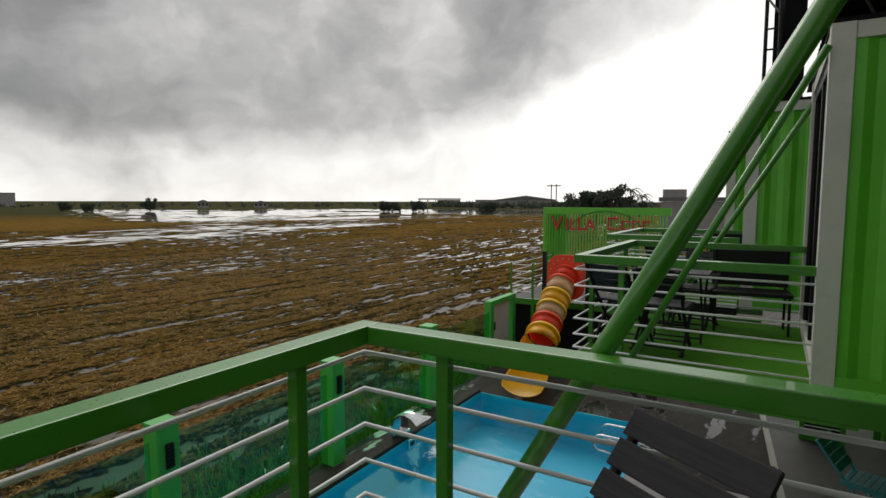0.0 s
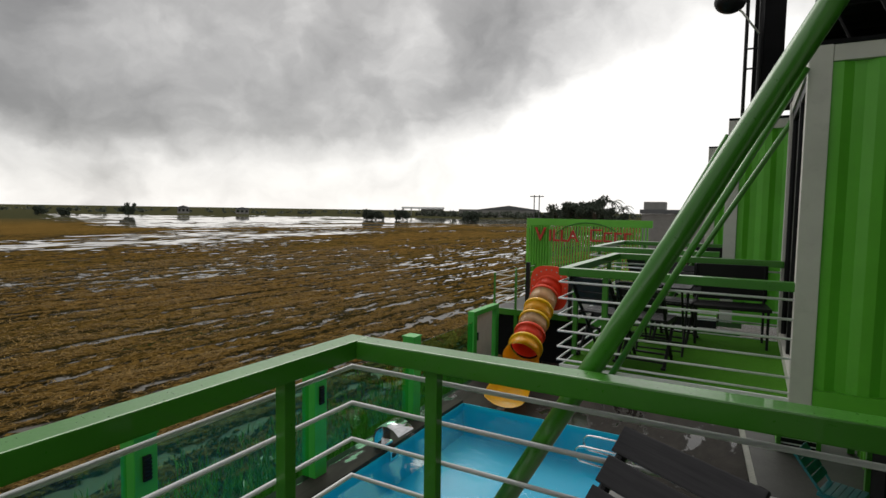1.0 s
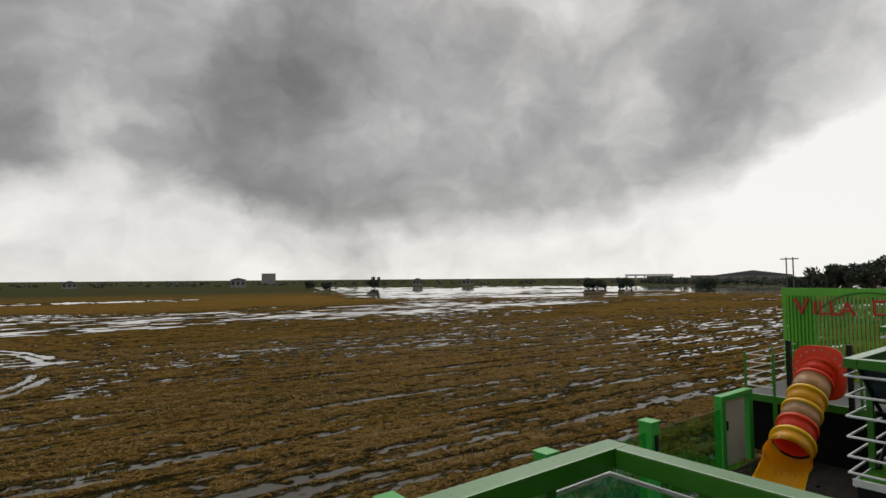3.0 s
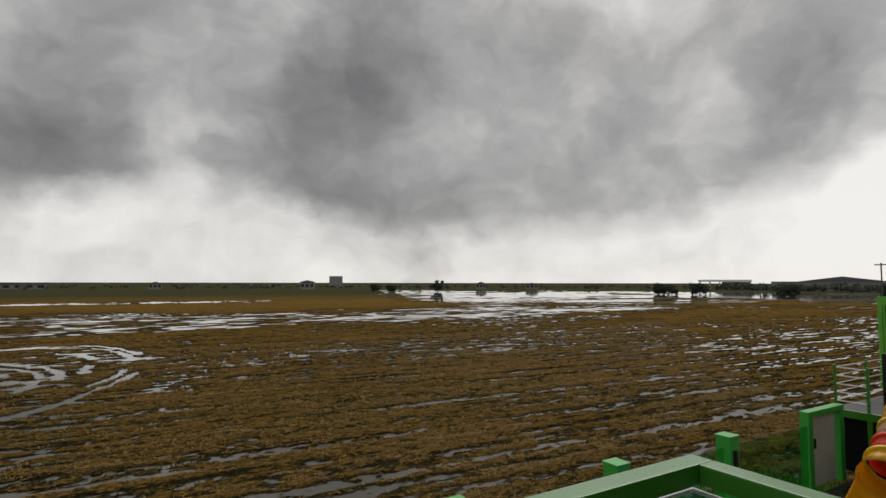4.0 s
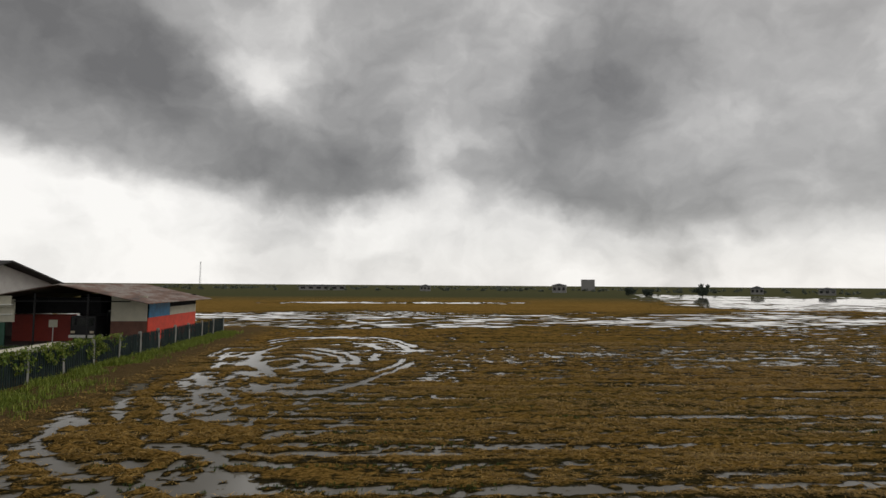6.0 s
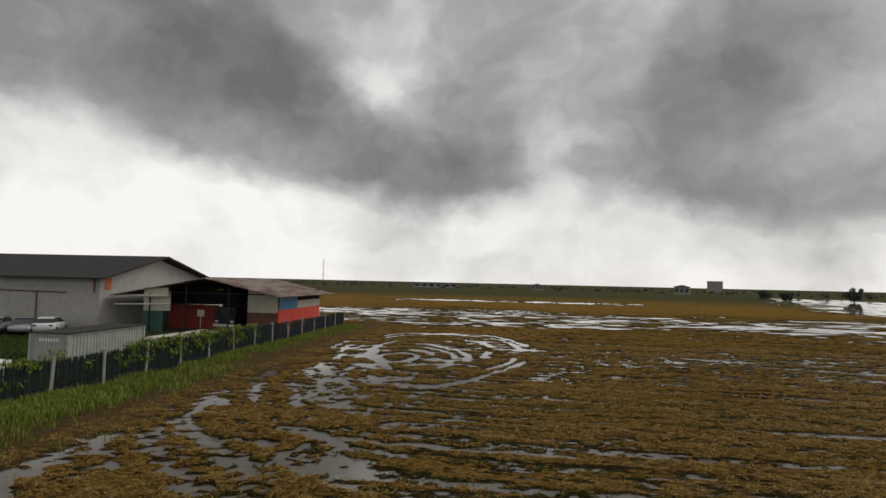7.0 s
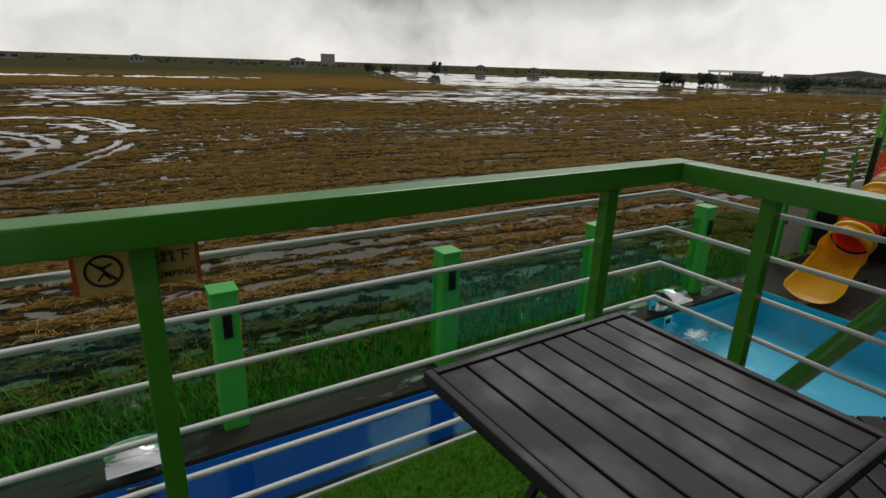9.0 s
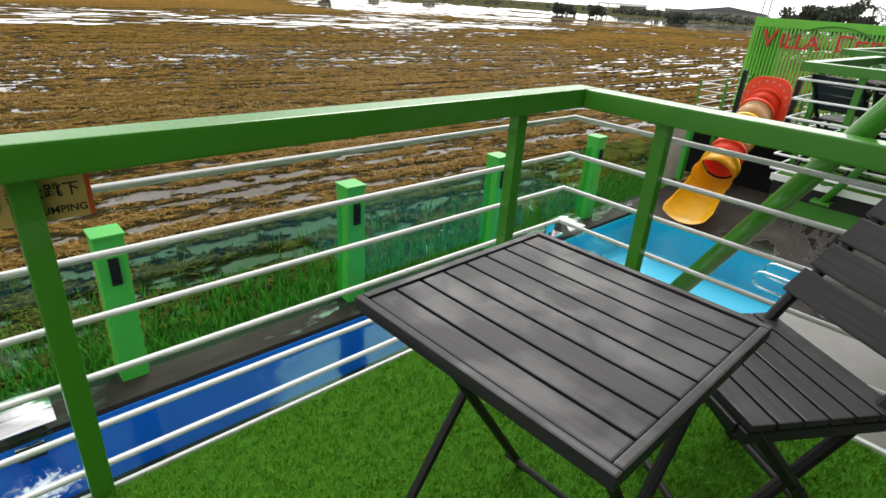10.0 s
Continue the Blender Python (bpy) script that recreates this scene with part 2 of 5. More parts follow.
def wet_slate():
    m, t, b = material("wet_dark_paving")
    v = place(t, world_space=True)
    n1 = NZ(t, VM(t, "MULTIPLY", v, (1.6, 0.6, 1.0)), 1.0, 6.0, 0.6, 0.4)
    n2 = NZ(t, v, 22.0, 4.0, 0.7)
    col = MIX(t, RAMP(t, n1, [(0.35, 0.0), (0.65, 1.0)]), (0.012, 0.010, 0.008), (0.055, 0.047, 0.040))
    col = MIX(t, M(t, "MULTIPLY", n2, 0.25), col, (0.07, 0.065, 0.06))
    put(t, b.inputs["Base Color"], col)
    put(t, b.inputs["Roughness"], RAMP(t, n1, [(0.40, 0.08), (0.44, 0.75)]))
    put(t, b.inputs["Specular IOR Level"], RAMP(t, n1, [(0.40, 0.45), (0.44, 0.10)]))
    bump(t, b, n2, 0.12, 0.003)
    return m


SLATE = wet_slate()
PALE_CONCRETE = plain("pale_wet_concrete", (0.21, 0.20, 0.19), 0.35, vary=0.15, grain=25.0, dirt=0.25)
CONCRETE = plain("damp_grey_concrete", (0.058, 0.056, 0.052), 0.6, vary=0.2, grain=25.0, dirt=0.3)


def pool_liner():
    m, t, b = material("blue_pool_liner")
    v = place(t, world_space=True)
    n = NZ(t, v, 1.2, 3.0, 0.5)
    put(t, b.inputs["Base Color"], MIX(t, n, (0.004, 0.46, 0.64), (0.008, 0.53, 0.71)))
    b.inputs["Roughness"].default_value = 0.5
    return m


LINER = pool_liner()
LINER_DEEP = plain("royal_blue_pool_liner", (0.004, 0.17, 0.72), 0.5, vary=0.08, dirt=0.0)


def water(name, tint, scale, strength, see=0.0):
    m, t, b = material(name)
    v = place(t, world_space=True)
    w = M(t, "ADD", NZ(t, v, scale, 3.0, 0.5, 0.6), M(t, "MULTIPLY", NZ(t, v, scale * 4, 2.0, 0.5), 0.3))
    b.inputs["Base Color"].default_value = (*tint, 1)
    b.inputs["Roughness"].default_value = 0.04
    b.inputs["IOR"].default_value = 1.33
    b.inputs["Transmission Weight"].default_value = see
    bump(t, b, w, strength, 0.03)
    return m


FIELD_WATER = water("muddy_rain_water", (0.12, 0.11, 0.09), 1.5, 0.02)


def glass(name, tint, rough=0.0, gloss=0.7, least=0.035):
    """A thin clear sheet: tinted, with more gloss at a flat angle."""
    m, t, b = material(name)
    tr = nd(t, "ShaderNodeBsdfTransparent")
    tr.inputs[0].default_value = (*tint, 1)
    gl = nd(t, "ShaderNodeBsdfGlossy")
    gl.inputs["Roughness"].default_value = rough
    mix = nd(t, "ShaderNodeMixShader")
    lw = nd(t, "ShaderNodeLayerWeight")
    lw.inputs[0].default_value = 0.5
    put(t, mix.inputs[0], M(t, "ADD", M(t, "MULTIPLY", M(t, "POWER", lw.outputs["Facing"], 5.0), gloss), least))
    t.links.new(tr.outputs[0], mix.inputs[1])
    t.links.new(gl.outputs[0], mix.inputs[2])
    t.links.new(mix.outputs[0], t.nodes["Material Output"].inputs[0])
    return m, gl, lw


def ripples(made, scale, strength):
    m, gl, lw = made
    t = m.node_tree
    v = place(t, world_space=True)
    n = nd(t, "ShaderNodeBump")
    n.inputs["Strength"].default_value = strength
    n.inputs["Distance"].default_value = 0.03
    put(t, n.inputs["Height"], M(t, "ADD", NZ(t, v, scale, 3.0, 0.5, 0.6), M(t, "MULTIPLY", NZ(t, v, scale * 4, 2.0, 0.5), 0.3)))
    t.links.new(n.outputs[0], gl.inputs["Normal"])
    t.links.new(n.outputs[0], lw.inputs["Normal"])
    return m


FENCE_GLASS = glass("green_tinted_glass", (0.60, 0.88, 0.70))[0]
DOOR_GLASS = glass("dark_door_glass", (0.10, 0.11, 0.11))[0]
POOL_WATER = ripples(glass("pool_water", (0.74, 0.92, 1.0), 0.03, 0.30, 0.03), 3.0, 0.30)
TUBE_CLEAR = plain("smoky_clear_plastic", (0.78, 0.52, 0.27), 0.18, vary=0.2, dirt=0.2)


def soil():
    m, t, b = material("harvested_paddy_soil")
    geo = nd(t, "ShaderNodeNewGeometry")
    p = geo.outputs["Position"]
    s = nd(t, "ShaderNodeSeparateXYZ")
    put(t, s.inputs[0], p)
    along = VM(t, "MULTIPLY", p, (1.0, 0.35, 1.0))
    turned = nd(t, "ShaderNodeVectorRotate")
    turned.rotation_type = "Z_AXIS"
    put(t, turned.inputs["Vector"], p)
    turned.inputs["Angle"].default_value = radians(4.5)
    rows = NZ(t, VM(t, "MULTIPLY", turned.outputs[0], (2.0, 0.07, 0.0)), 1.0, 4.0, 0.7)
    clump = NZ(t, along, 1.6, 6.0, 0.68, 0.4)
    fibre = NZ(t, VM(t, "MULTIPLY", p, (14.0, 5.0, 8.0)), 1.0, 5.0, 0.75, 0.8)
    clod = NZ(t, VM(t, "MULTIPLY", turned.outputs[0], (4.2, 2.2, 3.0)), 1.0, 4.0, 0.7, 0.5)
    straw = MIX(t, RAMP(t, fibre, [(0.40, 0.0), (0.60, 1.0)]), (0.044, 0.028, 0.008), (0.375, 0.222, 0.060))
    mud = MIX(t, RAMP(t, fibre, [(0.4, 0.0), (0.62, 1.0)]), (0.013, 0.012, 0.006), (0.056, 0.044, 0.020))
    # straw lies on the ridges of the rows, bare mud between them
    height = M(t, "ADD", M(t, "MULTIPLY", M(t, "ADD", s.outputs[2], 3.5), 15.3), M(t, "ADD", M(t, "MULTIPLY", M(t, "SUBTRACT", rows, 0.5), 3.2), M(t, "ADD", M(t, "MULTIPLY", M(t, "SUBTRACT", clump, 0.5), 0.9), M(t, "MULTIPLY", M(t, "SUBTRACT", clod, 0.5), 2.2))))
    col = MIX(t, RAMP(t, height, [(0.36, 0.0), (0.68, 1.0)]), mud, straw)
    # wet mud close to the water's level
    damp = RAMP(t, M(t, "MULTIPLY", M(t, "ADD", s.outputs[2], 3.5), 22.5), [(0.0, 1.0), (0.30, 0.0)])
    col = MIX(t, M(t, "MULTIPLY", damp, 0.62), col, (0.026, 0.020, 0.011))
    # weeds that come up in patches, and the green land far out
    weed = RAMP(t, NZ(t, VM(t, "MULTIPLY", p, (0.10, 0.03, 0.0)), 1.0, 4.0, 0.6), [(0.42, 0.0), (0.68, 1.0)])
    col = MIX(t, M(t, "MULTIPLY", weed, 0.34), col, (0.074, 0.066, 0.016))
    far = RAMP(t, M(t, "DIVIDE", M(t, "SUBTRACT", M(t, "MULTIPLY", VM(t, "LENGTH", VM(t, "MULTIPLY", p, (1.0, 0.75, 0.0))), 1.0), 150.0), 160.0, clamp=True), [(0.0, 0.0), (0.5, 1.0)])
    col = MIX(t, far, col, MIX(t, clump, (0.050, 0.053, 0.027), (0.092, 0.089, 0.044)))
    # the muddy strip and grass verge along the picket fence
    verge = RAMP(t, M(t, "DIVIDE", M(t, "ADD", M(t, "MULTIPLY", s.outputs[1], -1.0), -11.0), 4.0, clamp=True), [(0.1, 0.0), (0.6, 1.0)])
    verge = M(t, "MULTIPLY", verge, M(t, "LESS_THAN", M(t, "MULTIPLY", s.outputs[0], -1.0), 64.0))
    col = MIX(t, M(t, "MULTIPLY", verge, 0.8), col, MIX(t, clump, (0.060, 0.043, 0.024), (0.135, 0.098, 0.052)))
    # low weeds cover the yard beyond the fence
    yard = M(t, "MULTIPLY", M(t, "LESS_THAN", s.outputs[1], -18.6), M(t, "GREATER_THAN", s.outputs[0], -64.0))
    col = MIX(t, yard, col, MIX(t, clump, (0.020, 0.034, 0.009), (0.062, 0.085, 0.022)))
    put(t, b.inputs["Base Color"], col)
    put(t, b.inputs["Roughness"], M(t, "SUBTRACT", 0.9, M(t, "MULTIPLY", damp, 0.45)))
    put(t, b.inputs["Specular IOR Level"], M(t, "MULTIPLY", damp, 0.25))
    bump(t, b, M(t, "ADD", M(t, "ADD", fibre, clump), clod), 1.0, 0.18)
    return m


SOIL = soil()


def rusty_roof():
    m, t, b = material("rusty_corrugated_roof")
    p = place(t, world_space=True)
    n = NZ(t, VM(t, "MULTIPLY", p, (0.35, 0.9, 0.5)), 1.0, 5.0, 0.6)
    col = RAMP(t, n, [(0.3, (0.045, 0.03, 0.025)), (0.48, (0.14, 0.075, 0.05)), (0.6, (0.22, 0.19, 0.165)), (0.75, (0.09, 0.04, 0.03))])
    put(t, b.inputs["Base Color"], col)
    b.inputs["Roughness"].default_value = 0.7
    return m


RUST = rusty_roof()


# ---- building blocks ----
def mesh_of(bm, name, mat, smooth=False):
    me = bpy.data.meshes.new(name)
    bm.to_mesh(me)
    bm.free()
    me.materials.append(mat)
    if smooth:
        for p in me.polygons:
            p.use_smooth = True
    return me


def part(name, bm, mat, parent=None, label="", smooth=False):
    ob = new(name, mesh_of(bm, name, mat, smooth) if isinstance(bm, bmesh.types.BMesh) else bm)
    if parent:
        ob.parent = parent
    return tagged(ob, label)


def thing(name, label, category, at=(0, 0, 0), turn=0.0, group="", kind=""):
    ob = new(name)
    ob.empty_display_size = 0.1
    ob.matrix_world = pose(*at, 0, 0, turn)
    return tagged(ob, label, category, group, kind)


def solid(name, bm, mat, label, category, kind="structure", smooth=False, group=""):
    return tagged(part(name, bm, mat, None, "", smooth), label, category, group, kind)


def box(bm, lo, hi, bevel=0.0, m=None):
    """A box from corner to corner, with bevelled edges."""
    r = bmesh.ops.create_cube(bm, size=1.0)
    vs = r["verts"]
    c = [(a + b) / 2 for a, b in zip(lo, hi)]
    s = [abs(b - a) for a, b in zip(lo, hi)]
    for v in vs:
        v.co = Vector((c[0] + v.co.x * s[0], c[1] + v.co.y * s[1], c[2] + v.co.z * s[2]))
    if bevel:
        es = {e for v in vs for e in v.link_edges}
        vs = bmesh.ops.bevel(bm, geom=list(es), offset=min(bevel, min(s) * 0.45), segments=2, affect="EDGES", profile=0.7)["verts"]
        vs = list({v for v in bm.verts if v.is_valid and all(a - 1e-6 <= q <= b + 1e-6 for a, q, b in zip(lo, v.co, hi))}) if m else vs
    if m:
        bmesh.ops.transform(bm, matrix=m, verts=vs)
    return bm


def B(lo, hi, bevel=0.0):
    return box(bmesh.new(), lo, hi, bevel)


def tube(bm, pts, r, seg=10, cap=True):
    """A round bar along a line of points."""
    pts = [Vector(p) for p in pts]
    rings = []
    for i, p in enumerate(pts):
        d = (pts[min(i + 1, len(pts) - 1)] - pts[max(i - 1, 0)]).normalized()
        a = d.cross(Vector((0, 0, 1)))
        if a.length < 1e-3:
            a = d.cross(Vector((1, 0, 0)))
        a.normalize()
        b = d.cross(a)
        rr = r[i] if isinstance(r, (list, tuple)) else r
        rings.append([bm.verts.new(p + rr * (a * math.cos(k * math.tau / seg) + b * math.sin(k * math.tau / seg))) for k in range(seg)])
    for q, s in zip(rings, rings[1:]):
        for k in range(seg):
            bm.faces.new((q[k], q[(k + 1) % seg], s[(k + 1) % seg], s[k]))
    if cap:
        bm.faces.new(list(reversed(rings[0])))
        bm.faces.new(rings[-1])
    return bm


def T(pts, r, seg=10):
    return tube(bmesh.new(), pts, r, seg)


def grid_mesh(name, X, Y, Z, mat, smooth=True):
    """A sheet over the raster X by Y."""
    nx, ny = len(X), len(Y)
    co = np.empty((nx, ny, 3), dtype=np.float32)
    co[..., 0], co[..., 1], co[..., 2] = X[:, None], Y[None, :], Z
    i = np.arange(nx * ny).reshape(nx, ny)
    q = np.stack([i[:-1, :-1], i[1:, :-1], i[1:, 1:], i[:-1, 1:]], -1).reshape(-1, 4)
    me = bpy.data.meshes.new(name)
    me.vertices.add(nx * ny)
    me.vertices.foreach_set("co", co.ravel())
    me.loops.add(q.size)
    me.loops.foreach_set("vertex_index", q.ravel().astype(np.int32))
    me.polygons.add(len(q))
    me.polygons.foreach_set("loop_start", (np.arange(len(q)) * 4).astype(np.int32))
    me.polygons.foreach_set("use_smooth", np.full(len(q), smooth))
    me.update(calc_edges=True)
    me.materials.append(mat)
    return me


def blades(name, pts, heights, widths, mat, rng, lean=0.4, per=1, flatness=0.0):
    """Many thin tapering blades, as one mesh of triangles."""
    n = len(pts) * per
    P = np.repeat(np.asarray(pts, dtype=np.float64), per, axis=0)
    H = np.repeat(heights, per) * rng.uniform(0.6, 1.2, n)
    Wd = np.repeat(widths, per)
    P[:, :2] += rng.normal(0, 1, (n, 2)) * (H * 0.25)[:, None]
    a = rng.uniform(0, math.tau, n)
    side = np.stack([np.cos(a), np.sin(a), np.zeros(n)], 1)
    tipdir = np.stack([-np.sin(a), np.cos(a), np.zeros(n)], 1)
    l = rng.uniform(-1, 1, n) * lean
    if flatness:
        l = np.sign(l) * (np.abs(l) + flatness)
    up3 = np.array([0, 0, 1.0])
    mid = P + tipdir * (l * H * 0.35)[:, None] + up3 * (H * 0.6)[:, None]
    tip = P + tipdir * (l * H)[:, None] + up3 * (H * (0.15 if flatness else 1.0))[:, None]
    if flatness:
        mid[:, 2] = P[:, 2] + H * 0.12
        tip[:, 2] = P[:, 2] + H * 0.03
    V = np.stack([P - side * Wd[:, None] / 2, P + side * Wd[:, None] / 2, mid + side * Wd[:, None] * 0.35, mid - side * Wd[:, None] * 0.35, tip], 1).reshape(-1, 3)
    k = np.arange(n) * 5
    loops = np.stack([k, k + 1, k + 2, k + 3, k + 3, k + 2, k + 4], 1).ravel().astype(np.int32)
    starts = (np.arange(n)[:, None] * 7 + np.array([0, 4])).ravel().astype(np.int32)
    me = bpy.data.meshes.new(name)
    me.vertices.add(len(V))
    me.vertices.foreach_set("co", V.astype(np.float32).ravel())
    me.loops.add(len(loops))
    me.loops.foreach_set("vertex_index", loops)
    me.polygons.add(len(starts))
    me.polygons.foreach_set("loop_start", starts)
    me.update(calc_edges=True)
    me.materials.append(mat)
    return me


# ---- the paddy field ----
def lattice(seed):
    return np.random.RandomState(seed).rand(256, 256).astype(np.float32)


def vnoise(x, y, seed):
    L = lattice(seed)
    xi, yi = np.floor(x).astype(int), np.floor(y).astype(int)
    fx, fy = x - xi, y - yi
    fx, fy = fx * fx * (3 - 2 * fx), fy * fy * (3 - 2 * fy)
    g = lambda i, j: L[(xi + i) % 256, (yi + j) % 256]
    return (g(0, 0) * (1 - fx) + g(1, 0) * fx) * (1 - fy) + (g(0, 1) * (1 - fx) + g(1, 1) * fx) * fy - 0.5


def fbm(x, y, seed, octaves=4):
    return sum(vnoise(x * 2 ** k + 17 * k, y * 2 ** k + 31 * k, seed + k) * 0.5 ** k for k in range(octaves))


def smooth01(v, a, b):
    q = np.clip((v - a) / (b - a), 0, 1)
    return q * q * (3 - 2 * q)


FIELD_Z = -3.5


ROW_TURN = radians(4.5)


def furrows(x, y):
    """Across and along the combine's passes, and the wheel troughs that they left, 0 to 1."""
    u = -x * math.cos(ROW_TURN) + y * math.sin(ROW_TURN)
    v = x * math.sin(ROW_TURN) + y * math.cos(ROW_TURN)
    w = u + 1.6 * fbm(u / 50, v / 70, 70, 2) + 0.30 * fbm(u / 4, v / 11, 72, 3)
    ph = (w / 3.35) % 1.0
    pulse = lambda c, half: np.exp(-(np.minimum(np.abs(ph - c), 1 - np.abs(ph - c)) / half) ** 2)
    return u, v, w, np.maximum(pulse(0.18, 0.085), 0.62 * pulse(0.62, 0.06))


def field_height(x, y):
    """Height of the soil over the standing water."""
    d = -x
    u, v, w, trough = furrows(x, y)
    near = 1 - smooth01(d, 40, 85)
    h = 0.070 - 0.064 * trough * (0.82 + 1.1 * fbm(u / 2.0, v / 9.0, 21, 3))
    h += np.sin(math.tau * w / 0.84 + 2.5 * fbm(u / 8, v / 12, 75, 2)) * 0.024
    h += fbm(u / 0.50, v / 4.0, 14, 3) * 0.085 + fbm(u / 0.22, v / 0.62, 10, 3) * (0.060 + 0.045 * near) + fbm(u / 0.14, v / 0.26, 12, 2) * (0.05 + 0.20 * trough) * near
    h += fbm(u / 13.0, v / 24.0, 30, 3) * 0.080 + fbm(u / 0.6, v / 0.55, 16, 2) * 0.10 * smooth01(d, 16, 36)
    # the flooded belt across the field, a long pond in it, and the drowned paddies beyond it to the north
    edge = fbm(x / 18, y / 18, 41, 3) * 14
    belt = smooth01(d + edge, 60, 67) * (1 - smooth01(d + edge, 90, 102)) * (1 - smooth01(y, 60, 105))
    h += belt * (0.014 + 0.05 * fbm(d / 6, y / 20, 44, 3) + 0.17 * fbm(d / 0.9, y / 2.4, 46, 3) - h)
    h -= 0.055 * np.exp(-((d + 0.3 * edge - 72) / 3.6) ** 2) * smooth01(y, 26, 42) * (1 - smooth01(y, 85, 112)) * (1 + 2.0 * fbm(d / 2, y / 9, 48, 3))
    h += smooth01(d + edge, 98, 110) * 0.10 * (1 - smooth01(y - d * 0.3, 20, 70))
    h -= 0.17 * np.exp(-((d + 0.25 * edge - 150) / 7.0) ** 2) * smooth01(y, -45, -20) * (1 - smooth01(y, 20, 60)) * (1 + 1.2 * fbm(d / 4, y / 16, 49, 3))
    far_wet = smooth01(d + 0.25 * y, 112, 125) * smooth01(y - 0.35 * d, 10, 40) * (1 - smooth01(np.hypot(x, y), 330, 420))
    h -= far_wet * (0.085 + 0.16 * fbm(d / 18, y / 40, 47, 4))
    h += smooth01(np.hypot(x, y), 300, 380) * 0.12
    # a low dike between the belt and the drowned paddies
    h += 0.30 * np.exp(-((d + 0.22 * y - 122) / 1.3) ** 2) * smooth01(y, 45, 60)
    # wheel ruts of a tractor that turned round and round
    cx, cy = x + 40.2, y + 5.0
    r = np.hypot(cx / 13.8, cy / 7.3) + 0.15 * fbm(x / 9, y / 5, 52, 3)
    r2 = np.hypot((x + 35.5) / 8.2, (y + 6.6) / 4.6) + 0.16 * fbm(x / 6, y / 4, 53, 3)
    ang, ang2 = np.arctan2(cy, cx), np.arctan2(y + 6.6, x + 35.5)
    gaps = lambda g, q, seed: smooth01(vnoise(g * 1.7 + q * 3, q * 6 + 0 * g, seed) + 0.5, 0.34, 0.50)
    ruts = sum(np.exp(-((r - q) / wd) ** 2) * gaps(ang, q, 55) for q, wd in ((1.0, 0.026), (0.90, 0.026), (0.62, 0.035)))
    ruts = ruts + sum(np.exp(-((r2 - q) / wd) ** 2) * gaps(ang2, q, 56) for q, wd in ((1.0, 0.05), (0.80, 0.04), (0.52, 0.06), (0.25, 0.06)))
    inside = 1 - smooth01(r, 1.02, 1.15)
    h += inside * (0.014 - 0.45 * h - 0.12 * fbm(x / 0.9, y / 2.2, 57, 3))
    h -= ruts * 0.16
    # the sweeping tracks by which it left towards the fence, and the churned wet ground there
    R = np.hypot(x + 33.0, (y + 1.0) * 1.5)
    sweep = smooth01(-y - 0.10 * d, 0.0, 3.0) * smooth01(d, 8.5, 12) * (1 - smooth01(d, 27, 36)) * (1 - smooth01(-y, 11.0, 13.2))
    h -= sweep * (0.026 + 0.26 * fbm(R / 0.8, np.arctan2((y + 1.0) * 1.5, x + 33.0) * 4.0, 60, 3) + 0.30 * fbm(x / 0.28, y / 0.28, 63, 2) + 0.05 * fbm(x / 3.0, y / 2.0, 67, 3))
    patch = np.exp(-(((x + 17.5) / 5.5) ** 4 + ((y + 3.0) / 3.6) ** 4)) + np.exp(-(((x + 28.0) / 4.0) ** 4 + ((y - 1.0) / 3.0) ** 4))
    h -= patch * (0.022 + 0.14 * fbm(u / 1.1, v / 3.2, 64, 3))
    h -= 0.085 * np.exp(-(((x + 13.0) / 4.6) ** 2 + ((y + 11.2) / 1.3) ** 2)) * (0.75 + 1.2 * fbm(x / 1.1, y / 0.8, 66, 3))
    # a firm strip by the picket fence
    h += smooth01(-y, 11.8, 14.2) * 0.14 * (1 - smooth01(d, 60, 68))
    h += smooth01(-y, 20, 24) * 0.03 * (1 - smooth01(d, 60, 68))
    return h * 0.62


def graded(limit, first, growth):
    """Steps that grow with the distance, faster past 120 m."""
    out, p = [0.0], 0.0
    while p < limit:
        p += first + growth * p if p < 120 else 0.028 * p
        out.append(p)
    return np.array(out)


gx = -5.62 - graded(4600, 0.055, 0.0058)
gx = np.concatenate([[400.0, 60.0, 20.0, 6.0, 0.0, -5.0], gx])
gy_up, gy_dn = graded(4600, 0.10, 0.0105), graded(4600, 0.10, 0.0105)
gy = np.concatenate([-gy_dn[:0:-1], gy_up]) - 1.0
GX, GY = np.meshgrid(gx, gy, indexing="ij")
GZ = FIELD_Z + np.where(GX > -5.3, 0.0, field_height(np.minimum(GX, -5.0), GY))
ground = new("ground", grid_mesh("ground", gx, gy, GZ, SOIL))
# faces must look up
ground.data.flip_normals()
tagged(ground, "muddy harvested rice field with straw rows and ruts", "field", "", "structure")
bm = bmesh.new()
bmesh.ops.create_grid(bm, x_segments=1, y_segments=1, size=4500)
bmesh.ops.translate(bm, verts=bm.verts, vec=(-4505.7, 0, FIELD_Z))
solid("water", bm, FIELD_WATER, "shallow rain water standing between straw rows", "water")

# ---- patio and pool ----
def skew(bm):
    """The paving by the building runs a little askew to the pool."""
    for v in bm.verts:
        if v.co.x > 0.2:
            v.co.x -= 0.085 * (v.co.y - 9.7)
    return bm


